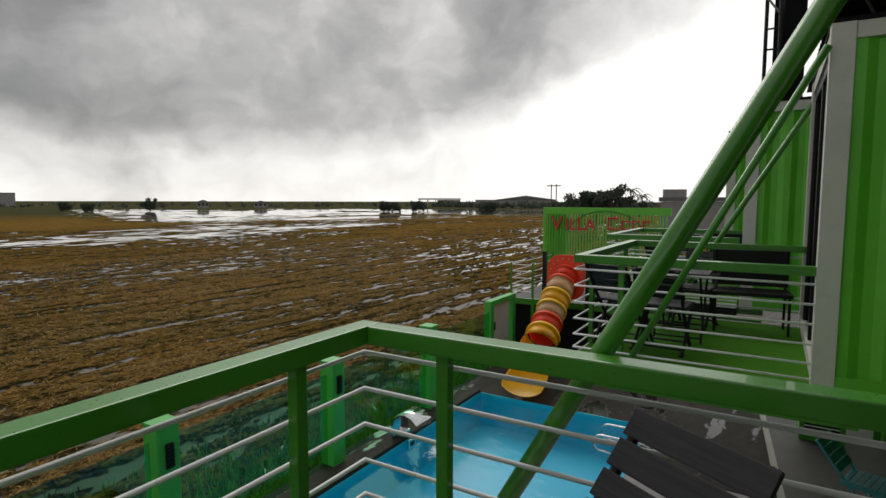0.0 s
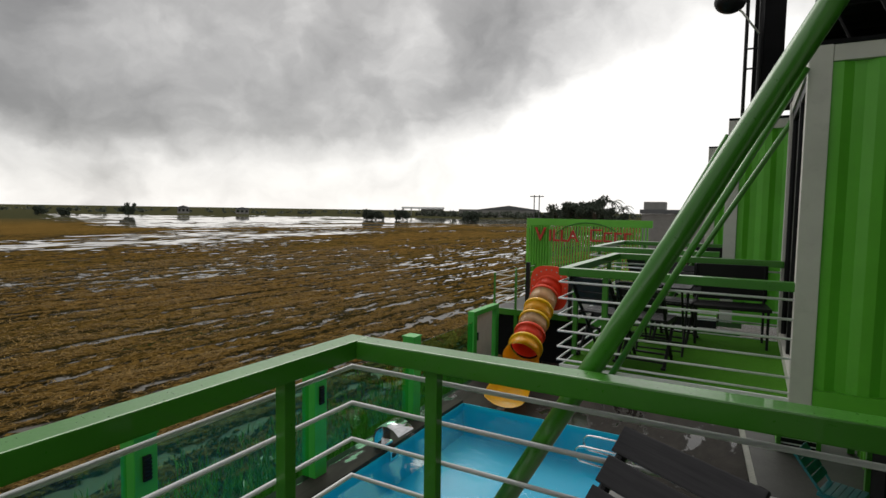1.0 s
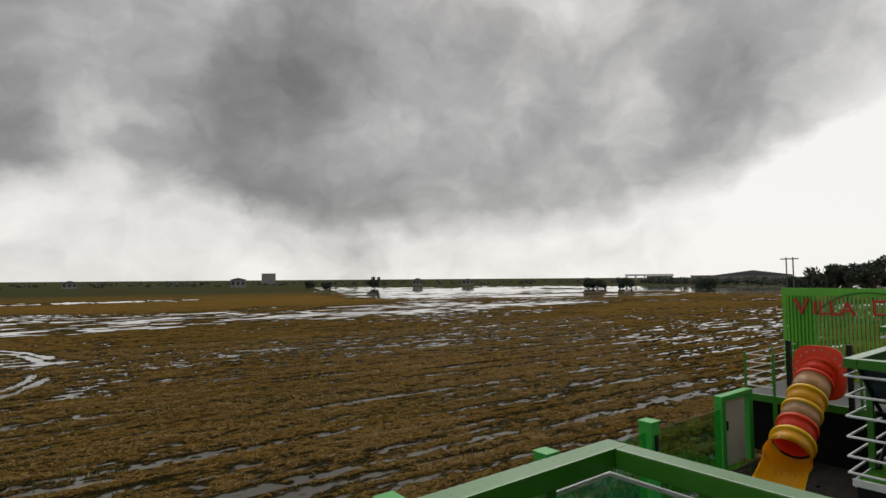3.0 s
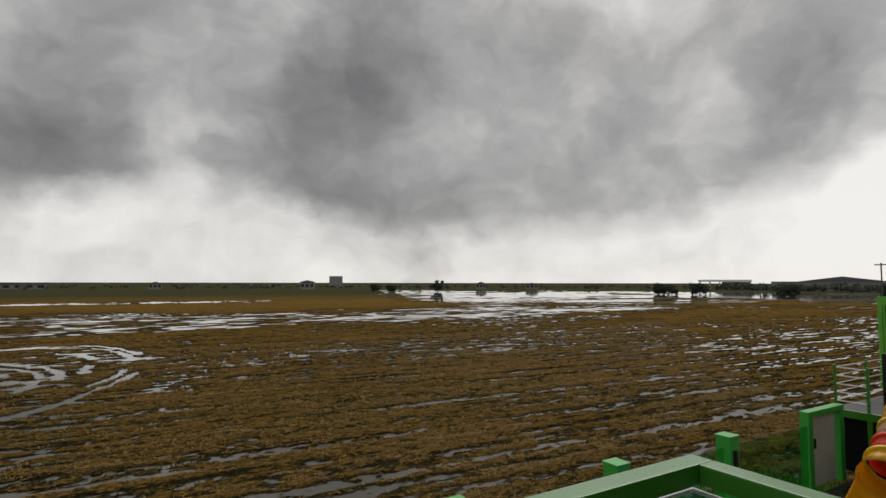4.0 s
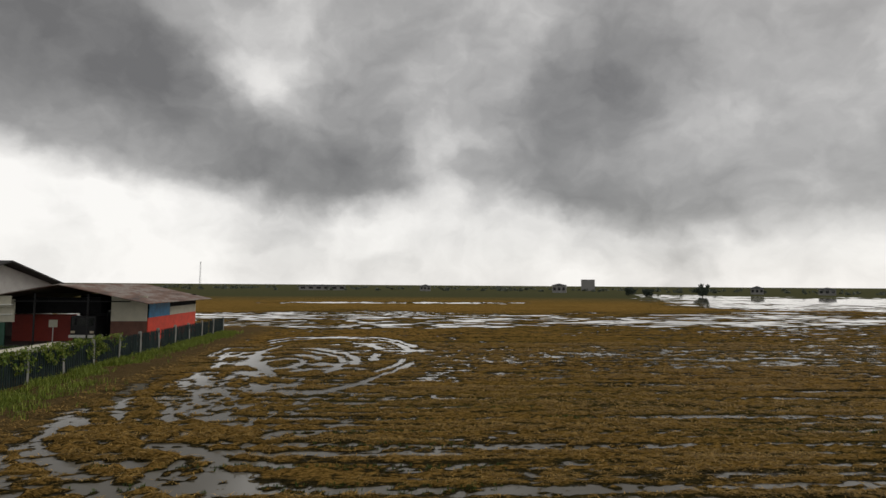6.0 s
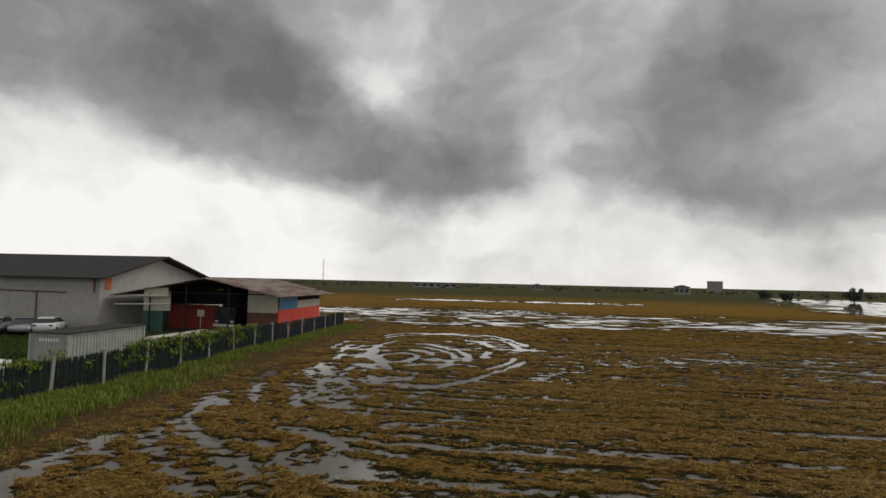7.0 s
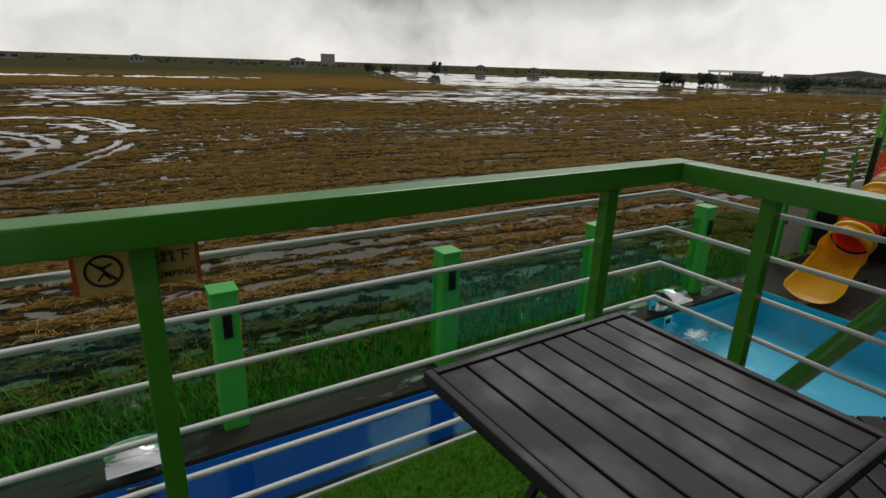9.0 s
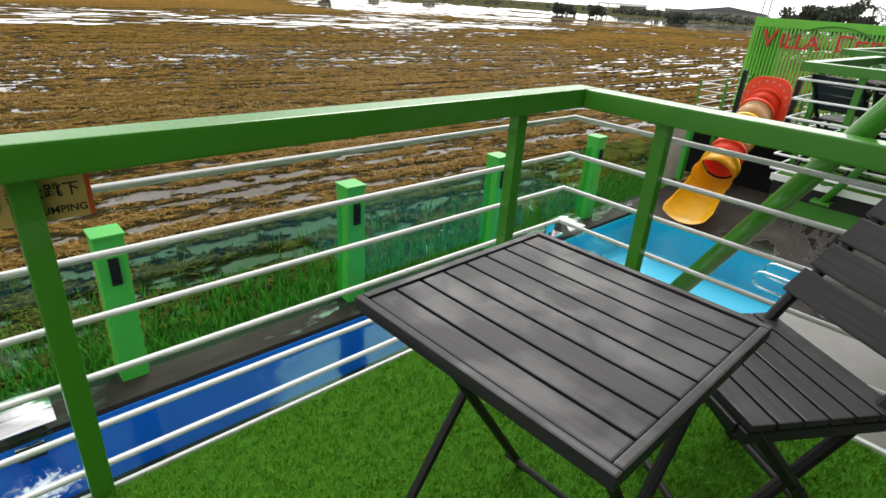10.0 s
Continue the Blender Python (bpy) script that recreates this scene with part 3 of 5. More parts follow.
PZ = -2.70
POOL_X0, POOL_X1, POOL_Y0, POOL_Y1 = -5.02, -1.55, -4.5, 10.3
bm = bmesh.new()
box(bm, (POOL_X1 + 0.02, 8.504, PZ - 1.2), (0.36, 18.4, PZ), 0.01)
skew(bm)
box(bm, (POOL_X0 - 0.62, POOL_Y1 + 0.02, PZ - 1.2), (POOL_X1 + 0.016, 18.4, PZ - 0.002), 0.01)
solid("pavement", bm, SLATE, "wet dark grey stone paving round the pool", "paving")
solid("pavement_apron", skew(B((POOL_X1 + 0.02, POOL_Y0, PZ - 1.2), (0.36, 8.5, PZ - 0.003), 0.01)), PALE_CONCRETE, "pale wet concrete apron beside the pool", "paving")
solid("pavement_strip", skew(B((0.47, POOL_Y0, PZ - 1.2), (6.9, 18.4, PZ - 0.004))), CONCRETE, "damp grey concrete strip along the building", "paving")
solid("pool_wall", B((-5.60, POOL_Y0 - 3.1, PZ - 1.2), (POOL_X0 - 0.02, POOL_Y1 + 0.02, PZ + 0.06), 0.015), SLATE, "dark grey stone pool coping under the glass fence", "wall")
bm = bmesh.new()
box(bm, (POOL_X0, 4.7, PZ - 0.75), (POOL_X1, POOL_Y1, PZ - 0.70))
box(bm, (POOL_X0 - 0.018, 4.7, PZ - 0.7), (POOL_X0, POOL_Y1, PZ - 0.004))
box(bm, (POOL_X1, 4.7, PZ - 0.7), (POOL_X1 + 0.018, POOL_Y1, PZ - 0.004))
box(bm, (POOL_X0, POOL_Y1, PZ - 0.7), (POOL_X1, POOL_Y1 + 0.018, PZ - 0.004))
solid("pool_basin", bm, LINER, "light blue lined shallow pool basin", "pool")
bm = bmesh.new()
box(bm, (POOL_X0, POOL_Y0, PZ - 1.15), (POOL_X1, 4.69, PZ - 1.10))
box(bm, (POOL_X0 - 0.018, POOL_Y0, PZ - 1.1), (POOL_X0, 4.69, PZ - 0.004))
box(bm, (POOL_X1, POOL_Y0, PZ - 1.1), (POOL_X1 + 0.018, 4.69, PZ - 0.004))
solid("pool_basin_deep", bm, LINER_DEEP, "royal blue lined deep pool basin", "pool")
bm = bmesh.new()
bmesh.ops.create_grid(bm, x_segments=1, y_segments=1, size=0.5)
for v in bm.verts:
    v.co = Vector((POOL_X0 - 0.01 + (v.co.x + 0.5) * (POOL_X1 - POOL_X0 + 0.02), POOL_Y0 + (v.co.y + 0.5) * (POOL_Y1 - POOL_Y0), PZ - 0.07))
pw = solid("pool_water", bm, POOL_WATER, "clear rippling swimming pool water", "water")
pw.visible_shadow = False
bm = bmesh.new()
for i in range(150):
    y = 4.0 + i * 0.06
    box(bm, (0.365, y, PZ - 0.03), (0.465, y + 0.028, PZ - 0.002))
tagged(part("drain_grate", skew(bm), GREY_POST), "pale slotted drain grate in the paving", "drain grate")

# ---- glass fence along the pool ----
def fence_post(parent, y):
    p = part("post", B((-5.60, y - 0.13, PZ + 0.062), (-5.345, y + 0.13, -1.035), 0.008), GREEN_POST, parent, "bright green square steel post")
    part("cap", B((-5.615, y - 0.145, -1.035), (-5.33, y + 0.145, -1.005), 0.006), GREEN_POST, p)
    lamp_box = part("step_light", B((-5.343, y - 0.045, -1.52), (-5.315, y + 0.045, -1.24), 0.006), BLACK_STEEL, parent, "black louvred step light")
    for k in range(6):
        part("louvre", B((-5.314, y - 0.042, -1.50 + k * 0.042), (-5.300, y + 0.042, -1.478 + k * 0.042)), BLACK_STEEL, lamp_box)


fence = thing("glass_fence", "green steel posts with tinted glass panels beside pool", "fence")
ys = [-7.35, -4.62, -2.05] + [0.65 + 2.755 * k for k in range(4)]
for y in ys:
    fence_post(fence, y)
for a, b in zip(ys, ys[1:] + [11.7]):
    g = part("panel", B((-5.45, a + 0.16, PZ + 0.064), (-5.438, b - 0.16, -1.20), 0.002), FENCE_GLASS, fence, "green-tinted glass panel")
    g.visible_shadow = False


# ---- waterfall spouts ----
def spout(y):
    th = thing("pool_waterfall", "stainless steel waterfall spout on the pool coping", "pool spout", (-5.2, y, PZ + 0.06), 0, "waterfall spouts")
    bm = bmesh.new()
    prof = [(0.0, 0.0), (-0.02, 0.22), (0.02, 0.36), (0.12, 0.44), (0.25, 0.46), (0.38, 0.42), (0.47, 0.34)]
    for w0, w1 in ((-0.23, 0.23),):
        a = [[bm.verts.new((x, w, z)) for x, z in prof] for w in (w0, w1)]
        b = [[bm.verts.new((x + 0.03, w, z - 0.02)) for x, z in prof] for w in (w0, w1)]
        for k in range(len(prof) - 1):
            bm.faces.new((a[0][k], a[0][k + 1], a[1][k + 1], a[1][k]))
            bm.faces.new((b[0][k], b[1][k], b[1][k + 1], b[0][k + 1]))
            for s, f in ((0, 1), (1, -1)):
                q = (a[s][k], b[s][k], b[s][k + 1], a[s][k + 1])
                bm.faces.new(q if f > 0 else q[::-1])
    part("blade", bm, CHROME, th, "", True)
    part("base_box", B((-0.06, -0.16, 0.0), (0.12, 0.16, 0.06), 0.01), CHROME, th)
    part("outlet_frame", B((0.24, -0.11, -0.19), (0.262, 0.11, -0.03), 0.006), CHROME, th, "small square chrome outlet")
    part("outlet", B((0.258, -0.06, -0.15), (0.268, 0.06, -0.07), 0.003), INK, th, "dark outlet slot")
    bm = bmesh.new()
    n = 8
    lip = [[bm.verts.new((0.47 + 0.16 * (k / n), w * (1 - 0.25 * k / n), 0.34 - 0.46 * (k / n) ** 1.6)) for k in range(n)] for w in (-0.2, -0.07, 0.07, 0.2)]
    for q, s in zip(lip, lip[1:]):
        for k in range(n - 1):
            bm.faces.new((q[k], q[k + 1], s[k + 1], s[k]))
    part("water_sheet", bm, SPRAY, th, "thin sheet of falling water", True).visible_shadow = False


SPRAY = glass("falling_water", (0.86, 0.92, 0.95), 0.05)[0]
spout(7.55)
spout(-0.35)


def foam():
    m, t, b = material("white_foam")
    tr = nd(t, "ShaderNodeBsdfTransparent")
    mix = nd(t, "ShaderNodeMixShader")
    p = nd(t, "ShaderNodeTexCoord").outputs["Object"]
    fall = M(t, "SUBTRACT", 1.0, VM(t, "LENGTH", VM(t, "MULTIPLY", p, (2.6, 1.7, 0.0))), clamp=True)
    n = M(t, "ADD", NZ(t, p, 9.0, 6.0, 0.7, 1.2), M(t, "MULTIPLY", M(t, "SUBTRACT", fall, 0.5), 0.55))
    put(t, mix.inputs[0], RAMP(t, n, [(0.50, 0.0), (0.72, 0.85)]))
    put(t, b.inputs["Base Color"], (0.72, 0.84, 0.90))
    t.links.new(tr.outputs[0], mix.inputs[1])
    t.links.new(b.outputs[0], mix.inputs[2])
    t.links.new(mix.outputs[0], t.nodes["Material Output"].inputs[0])
    return m


FOAM = foam()
for fy in (7.55, -0.35):
    bm = bmesh.new()
    bmesh.ops.create_circle(bm, cap_ends=True, segments=24, radius=0.62)
    o = tagged(part("foam", bm, FOAM), "white splashing foam under the spout", "foam", "", "stuff")
    o.location = (-4.42, fy, PZ - 0.064)

# ---- grab rail ----
th = thing("pool_grab_rail", "chrome pool handrail pair at the pool's edge", "handrail")
for y in (8.75, 9.25):
    arc = [(-2.02 - 0.13 * math.sin(a), y, PZ + 0.17 + 0.13 * math.cos(a)) for a in np.linspace(0.0, math.pi, 8)]
    pts = [(-1.22, y, PZ), (-1.22, y, PZ + 0.18), (-1.27, y, PZ + 0.27), (-1.36, y, PZ + 0.30)] + arc + [(-1.62, y, PZ + 0.02), (-1.58, y, PZ - 0.12), (-1.58, y, PZ - 0.65)]
    part("rail", tube(bmesh.new(), pts, 0.021, 10), CHROME, th, "", True)


# ---- decks and their railings ----
RAIL = 0.924
BARS = (0.793, 0.640, 0.488, 0.334, 0.187, 0.065)


def deck(x0, x1, y0, y1, posts_front, posts_side, near_side=True, far_side=True):
    d = thing("balcony_deck", "raised steel balcony deck laid with artificial grass", "deck", group="container balconies")
    part("slab", B((x0, y0, -0.16), (x1, y1, -0.02), 0.005), BLACK_STEEL, d, "dark steel deck frame")
    part("turf", B((x0 + 0.002, y0 + 0.002, -0.018), (x1, y1 - 0.002, 0.012), 0.006), TURF, d, "bright green artificial grass")
    part("trim", B((x0 - 0.014, y0, -0.05), (x0 - 0.002, y1, 0.016), 0.004), WHITE_BAR, d, "white edge trim")
    part("trim", B((x0 - 0.022, y1 + 0.002, -0.035), (x1, y1 + 0.022, 0.02), 0.004), WHITE_BAR, d, "white edge trim")
    part("trim", B((x0 - 0.022, y0 - 0.022, -0.035), (x1, y0 - 0.002, 0.02), 0.004), WHITE_BAR, d, "white edge trim")
    for y in (y0 + 0.08, (y0 + y1) / 2, y1 - 0.08):
        part("joist", B((x0, y - 0.04, -0.30), (x1 + 0.3, y + 0.04, -0.162), 0.004), GREEN, d, "green steel joist")
    r = thing("balcony_railing", "green box-section railing with thin white horizontal bars", "railing", group="balcony railings")
    w, h = 0.045, 0.072
    rail = B((x0 - w, y0 - w, RAIL - h), (x0 + w, y1 + w, RAIL), 0.006)
    part("top_rail", rail, GREEN, r)
    sides = ([(y1, 1)] if far_side else []) + ([(y0, -1)] if near_side else [])
    for y, s in sides:
        part("top_rail", B((x0 + w + 0.002, y - w, RAIL - h), (x1, y + w, RAIL), 0.006), GREEN, r)
    for y in posts_front:
        part("post", B((x0 - 0.022, y - 0.025, 0.012), (x0 + 0.022, y + 0.025, RAIL - h + 0.002), 0.004), GREEN, r)
    for y, s in sides:
        for x in posts_side:
            part("post", B((x - 0.025, y - 0.022, 0.012), (x + 0.025, y + 0.022, RAIL - h + 0.002), 0.004), GREEN, r)
    for z in BARS:
        xo, ya, yb = x0 - 0.036, y0 - 0.036, y1 + 0.036
        pts = [(xo, ya, z), (xo, yb, z)]
        if far_side:
            pts = pts + [(x1, yb, z)]
        if near_side:
            pts = [(x1, ya, z)] + pts
        bm = tube(bmesh.new(), pts, 0.0098, 8)
        part("bar", bm, WHITE_BAR, r, "thin white round bar", True)
    return d


DX = -1.145
deck(DX, 0.60, -0.57, 1.647, (-0.192, 1.278), (-0.774,))
deck(-1.277, 0.55, 4.92, 7.15, (5.33, 6.75), (-0.90,))
deck(-1.87, -0.15, 8.35, 10.55, (8.75, 10.15), (-1.48,))


def stay(a, b, r):
    th = thing("stay_tube", "green round steel stay from container top to deck", "stay", group="deck stays")
    part("tube", T([a, b], r, 20), GREEN, th, "", True)
    part("foot_plate", B((a[0] - 0.07, a[1] - 0.06, a[2] - 0.01), (a[0] + 0.07, a[1] + 0.06, a[2] + 0.012), 0.004), GREEN, th)


stay((-0.825, 1.745, -0.16), (0.595, 1.745, 2.40), 0.035)
stay((-0.86, 4.83, -0.10), (0.512, 4.83, 2.52), 0.028)
stay((-0.92, 7.22, -0.10), (0.56, 7.22, 2.50), 0.030)
stay((-1.45, 8.27, -0.10), (-0.12, 8.27, 2.50), 0.030)


# ---- containers ----
def corrugated(bm, p0, p1, z0, z1, out, depth=0.036, pitch=0.278):
    """A container wall of trapezoid ribs between two plan points."""
    p0, p1, out = Vector((*p0, 0)), Vector((*p1, 0)), Vector((*out, 0))
    L = (p1 - p0).length
    d = (p1 - p0) / L
    n = max(1, round(L / pitch))
    s = L / n
    prof = []
    for k in range(n):
        prof += [(k * s, 0), (k * s + 0.26 * s, 0), (k * s + 0.5 * s, -depth), (k * s + 0.76 * s, -depth)]
    prof.append((L, 0))
    lo = [bm.verts.new(p0 + d * u + out * w + Vector((0, 0, z0))) for u, w in prof]
    hi = [bm.verts.new(p0 + d * u + out * w + Vector((0, 0, z1))) for u, w in prof]
    for k in range(len(prof) - 1):
        bm.faces.new((lo[k], lo[k + 1], hi[k + 1], hi[k]))
    return bm


def container(x0, y0, z0, high=2.66, deep=6.06, wide=2.44, label="green painted shipping container room with pale grey corner posts", door=True):
    c = thing("shipping_container", label, "container", group="container rooms")
    x1, y1, z1 = x0 + deep, y0 + wide, z0 + high
    for x in (x0, x1 - 0.15):
        for y in (y0, y1 - 0.15):
            part("corner_post", B((x, y, z0), (x + 0.15, y + 0.15, z1), 0.008), GREY_POST, c, "pale grey corner post")
    for z in (z0, z1 - 0.12):
        for y in (y0 + 0.01, y1 - 0.09):
            part("side_beam", B((x0 + 0.152, y, z), (x1 - 0.152, y + 0.08, z + 0.118), 0.005), GREY_POST if z > z0 else GREEN_WALL, c)
        part("end_beam", B((x0 + 0.01, y0 + 0.152, z), (x0 + 0.12, y1 - 0.152, z + 0.118), 0.005), GREY_POST, c)
    for y, o in ((y0 + 0.03, -1), (y1 - 0.03, 1)):
        part("side_wall", corrugated(bmesh.new(), (x0 + 0.15, y), (x1 - 0.15, y), z0 + 0.118, z1 - 0.12, (0, o)), GREEN_WALL, c, "green corrugated steel wall")
    part("end_wall", corrugated(bmesh.new(), (x1 - 0.05, y0 + 0.15), (x1 - 0.05, y1 - 0.15), z0, z1, (1, 0)), GREEN_WALL, c, "green corrugated steel wall")
    part("roof", B((x0, y0, z1 + 0.002), (x1, y1, z1 + 0.03)), DARK, c, "dark roof sheet")
    part("floor", B((x0 + 0.12, y0 + 0.1, z0 + 0.02), (x1 - 0.1, y1 - 0.1, z0 + 0.06)), DARK, c)
    if door:
        f = part("door", B((x0 + 0.03, y0 + 0.152, z0 + 0.12), (x0 + 0.09, y0 + 0.23, z1 - 0.122), 0.004), BLACK_STEEL, c, "black framed sliding glass door")
        for y in (y0 + wide / 2 - 0.04, y1 - 0.232):
            part("stile", B((x0 + 0.03, y, z0 + 0.12), (x0 + 0.09, y + 0.08, z1 - 0.122), 0.004), BLACK_STEEL, f)
        part("head", B((x0 + 0.03, y0 + 0.232, z1 - 0.21), (x0 + 0.09, y1 - 0.234, z1 - 0.124), 0.004), BLACK_STEEL, f)
        for a, b in ((y0 + 0.232, y0 + wide / 2 - 0.042), (y0 + wide / 2 + 0.042, y1 - 0.234)):
            part("pane", B((x0 + 0.055, a, z0 + 0.13), (x0 + 0.065, b, z1 - 0.212)), DOOR_GLASS, f, "dark reflective glass")
    return c


container(0.606, -0.70, 0.0)
container(0.525, 4.86, 0.0, 2.68)
container(-0.11, 8.12, 0.0)
container(-0.55, 11.35, 0.0)


# ---- ground floor under the decks ----
th = thing("lower_container", "green corrugated ground-floor container room with black door", "container")
part("side_wall", corrugated(bmesh.new(), (2.0, -1.5), (2.0, 16.0), PZ, -0.02, (-1, 0)), GREEN_WALL, th, "green corrugated steel wall")
for y in (4.95, 7.4, 9.9, 11.6):
    part("corner_post", B((1.86, y, PZ), (1.97, y + 0.12, -0.02), 0.006), GREEN, th, "green steel post")
part("door", B((1.92, 9.0, PZ + 0.02), (1.955, 9.9, -0.75), 0.005), DARK, th, "black ground-floor door")
bm = B((0.77, 11.1, PZ), (1.43, 11.16, PZ + 0.09), 0.004)
box(bm, (0.77, 11.1, PZ + 0.55), (1.43, 11.16, PZ + 0.64), 0.004)
box(bm, (0.77, 11.1, PZ + 0.09), (0.84, 11.16, PZ + 0.55), 0.004)
box(bm, (1.36, 11.1, PZ + 0.09), (1.43, 11.16, PZ + 0.55), 0.004)
lv = thing("louvre_box", "green framed box with dark louvred vent on paving", "vent box")
part("frame", bm, GREEN, lv)
part("body", B((0.78, 11.17, PZ), (1.42, 12.0, PZ + 0.63), 0.01), GREEN_WALL, lv)
part("backing", B((0.84, 11.135, PZ + 0.09), (1.36, 11.165, PZ + 0.55)), DARK, lv, "dark opening")
for k in range(4):
    part("slat", B((0.842, 11.105, PZ + 0.15 + k * 0.1), (1.358, 11.13, PZ + 0.165 + k * 0.1)), WHITE_BAR, lv, "pale louvre slat")


# ---- folding chair and table ----
def folding_chair(mat_frame=BLACK_STEEL, mat_slat=None, label="charcoal slatted folding chair wet with rain on the deck", group="folding chairs"):
    """Faces -y; the seat's middle stands over the origin."""
    mat_slat = mat_slat or SLAT
    c = thing("folding_chair", label, "chair", group=group)
    hw = 0.195
    for s in (-1, 1):
        x = s * hw
        part("leg", T([(x, 0.21, 0.0), (x, -0.17, 0.43)], 0.016, 8), mat_frame, c)
        part("back_leg", T([(x * 0.9, -0.22, 0.0), (x * 0.9, 0.13, 0.41), (x * 0.95, 0.20, 0.50), (x * 0.95, 0.44, 0.80)], 0.016, 8), mat_frame, c)
        part("seat_rail", B((x - 0.014, -0.20, 0.400), (x + 0.014, 0.19, 0.43), 0.004), mat_frame, c)
        part("foot", B((x - 0.02, 0.18, 0.0), (x + 0.02, 0.235, 0.022), 0.004), mat_frame, c)
    part("crossbar", T([(-hw, 0.165, 0.05), (hw, 0.165, 0.05)], 0.011, 8), mat_frame, c)
    part("crossbar", T([(-hw, -0.175, 0.05), (hw, -0.175, 0.05)], 0.011, 8), mat_frame, c)
    part("pivot", T([(-hw - 0.018, -0.005, 0.245), (hw + 0.018, -0.005, 0.245)], 0.013, 8), mat_frame, c)
    part("front_rail", B((-hw + 0.016, -0.205, 0.404), (hw - 0.016, -0.188, 0.43), 0.004), mat_frame, c)
    for k in range(6):
        y = -0.192 + k * 0.064
        part("seat_slat", B((-hw - 0.014, y, 0.432), (hw + 0.014, y + 0.057, 0.450), 0.004), mat_slat, c)
    for k in range(4):
        bm = B((-hw - 0.014, -0.008, 0.0), (hw + 0.014, 0.008, 0.082), 0.004)
        q = 0.035 + k * 0.094
        bmesh.ops.transform(bm, matrix=pose(0, 0.178 + q * 0.625, 0.495 + q * 0.781, -38.7, 0, 0), verts=bm.verts)
        part("back_slat", bm, mat_slat, c)
    return c


chair = folding_chair()
chair.matrix_world = pose(-0.122, 1.075, 0.012, 0, 0, -32)


def folding_table(w=0.545, d=0.545, h=0.695):
    t = thing("folding_table", "charcoal slatted square folding table on the turf", "table", group="folding tables")
    fr = 0.017
    for lo, hi in (((-w / 2, -d / 2), (w / 2, -d / 2 + fr)), ((-w / 2, d / 2 - fr), (w / 2, d / 2)), ((-w / 2, -d / 2 + fr + 0.001), (-w / 2 + fr, d / 2 - fr - 0.001)), ((w / 2 - fr, -d / 2 + fr + 0.001), (w / 2, d / 2 - fr - 0.001))):
        part("frame", B((*lo, h - 0.026), (*hi, h), 0.004), SLAT, t, "black rounded edge frame")
    n = 8
    step = (d - 2 * fr - 0.004) / n
    for k in range(n):
        y = -d / 2 + fr + 0.002 + k * step
        part("slat", B((-w / 2 + fr + 0.002, y + 0.003, h - 0.024), (w / 2 - fr - 0.002, y + step - 0.003, h - 0.004), 0.004), SLAT, t)
    for s in (-1, 1):
        part("leg", T([(s * 0.22, -0.24, 0.0), (s * 0.22, 0.20, h - 0.024)], 0.012, 8), BLACK_STEEL, t)
        part("leg", T([(s * 0.19, 0.24, 0.0), (s * 0.19, -0.20, h - 0.024)], 0.012, 8), BLACK_STEEL, t)
    for y in (-0.205, 0.205):
        part("crossbar", T([(-0.22, y, 0.045), (0.22, y, 0.045)], 0.009, 8), BLACK_STEEL, t)
    return t


table = folding_table()
table.matrix_world = pose(-0.334, 0.486, 0.012, 0, 0, 1)
copy_thing(table, pose(-0.55, 6.05, 0.012))
copy_thing(chair, pose(-0.60, 5.45, 0.012, 0, 0, 175))
copy_thing(chair, pose(-0.50, 6.68, 0.012, 0, 0, -8))
copy_thing(table, pose(-0.96, 6.74, 0.012))
copy_thing(chair, pose(-1.02, 5.52, 0.012, 0, 0, 170))
copy_thing(table, pose(-1.1, 9.45, 0.012))
copy_thing(chair, pose(-1.15, 8.85, 0.012, 0, 0, 172))
copy_thing(chair, pose(-1.05, 10.1, 0.012, 0, 0, 5))
tc = folding_chair(TEAL, TEAL, "teal painted metal chair on the ground-floor paving", "patio chairs")
tc.matrix_world = pose(1.42, 8.6, PZ, 0, 0, 70) @ Matrix.Scale(1.2, 4)



def bench(at, turn, wide=0.75):
    b = thing("garden_bench", "black steel garden bench with solid back panel", "bench", at, turn, "garden benches")
    part("seat", B((-wide / 2, -0.22, 0.40), (wide / 2, 0.20, 0.44), 0.01), BLACK_STEEL, b)
    part("backrest", B((-wide / 2, 0.20, 0.46), (wide / 2, 0.225, 0.86), 0.01), BLACK_STEEL, b)
    for x in (-wide / 2 + 0.03, wide / 2 - 0.03):
        for y in (-0.19, 0.19):
            part("leg", T([(x, y, 0.0), (x, y, 0.41 if y < 0 else 0.86)], 0.014, 8), BLACK_STEEL, b)
    return b


bench((0.05, 6.75, 0.012), 6)
bench((-0.35, 10.2, 0.012), 4)

# ---- warning plate on the railing ----
wp = thing("warning_sign", "tan no-jumping warning plate fixed under the top rail", "sign", (DX - 0.0255, -0.200, 0.790))
wp.scale = (1.0, 0.87, 0.86)
part("plate", B((-0.004, -0.135, -0.055), (0.0, 0.135, 0.062), 0.001), PLATE, wp)
part("edge", B((-0.003, -0.146, -0.055), (0.001, -0.1355, 0.062)), PLATE_RED, wp, "orange-red edge strip")
part("edge", B((-0.003, 0.1355, -0.055), (0.001, 0.146, 0.062)), PLATE_RED, wp, "orange-red edge strip")
bm = bmesh.new()
cy, cz, R = -0.078, 0.003, 0.040
tube(bm, [(0.001, cy + R * math.cos(k * math.tau / 28), cz + R * math.sin(k * math.tau / 28)) for k in range(29)], 0.0035, 6, False)
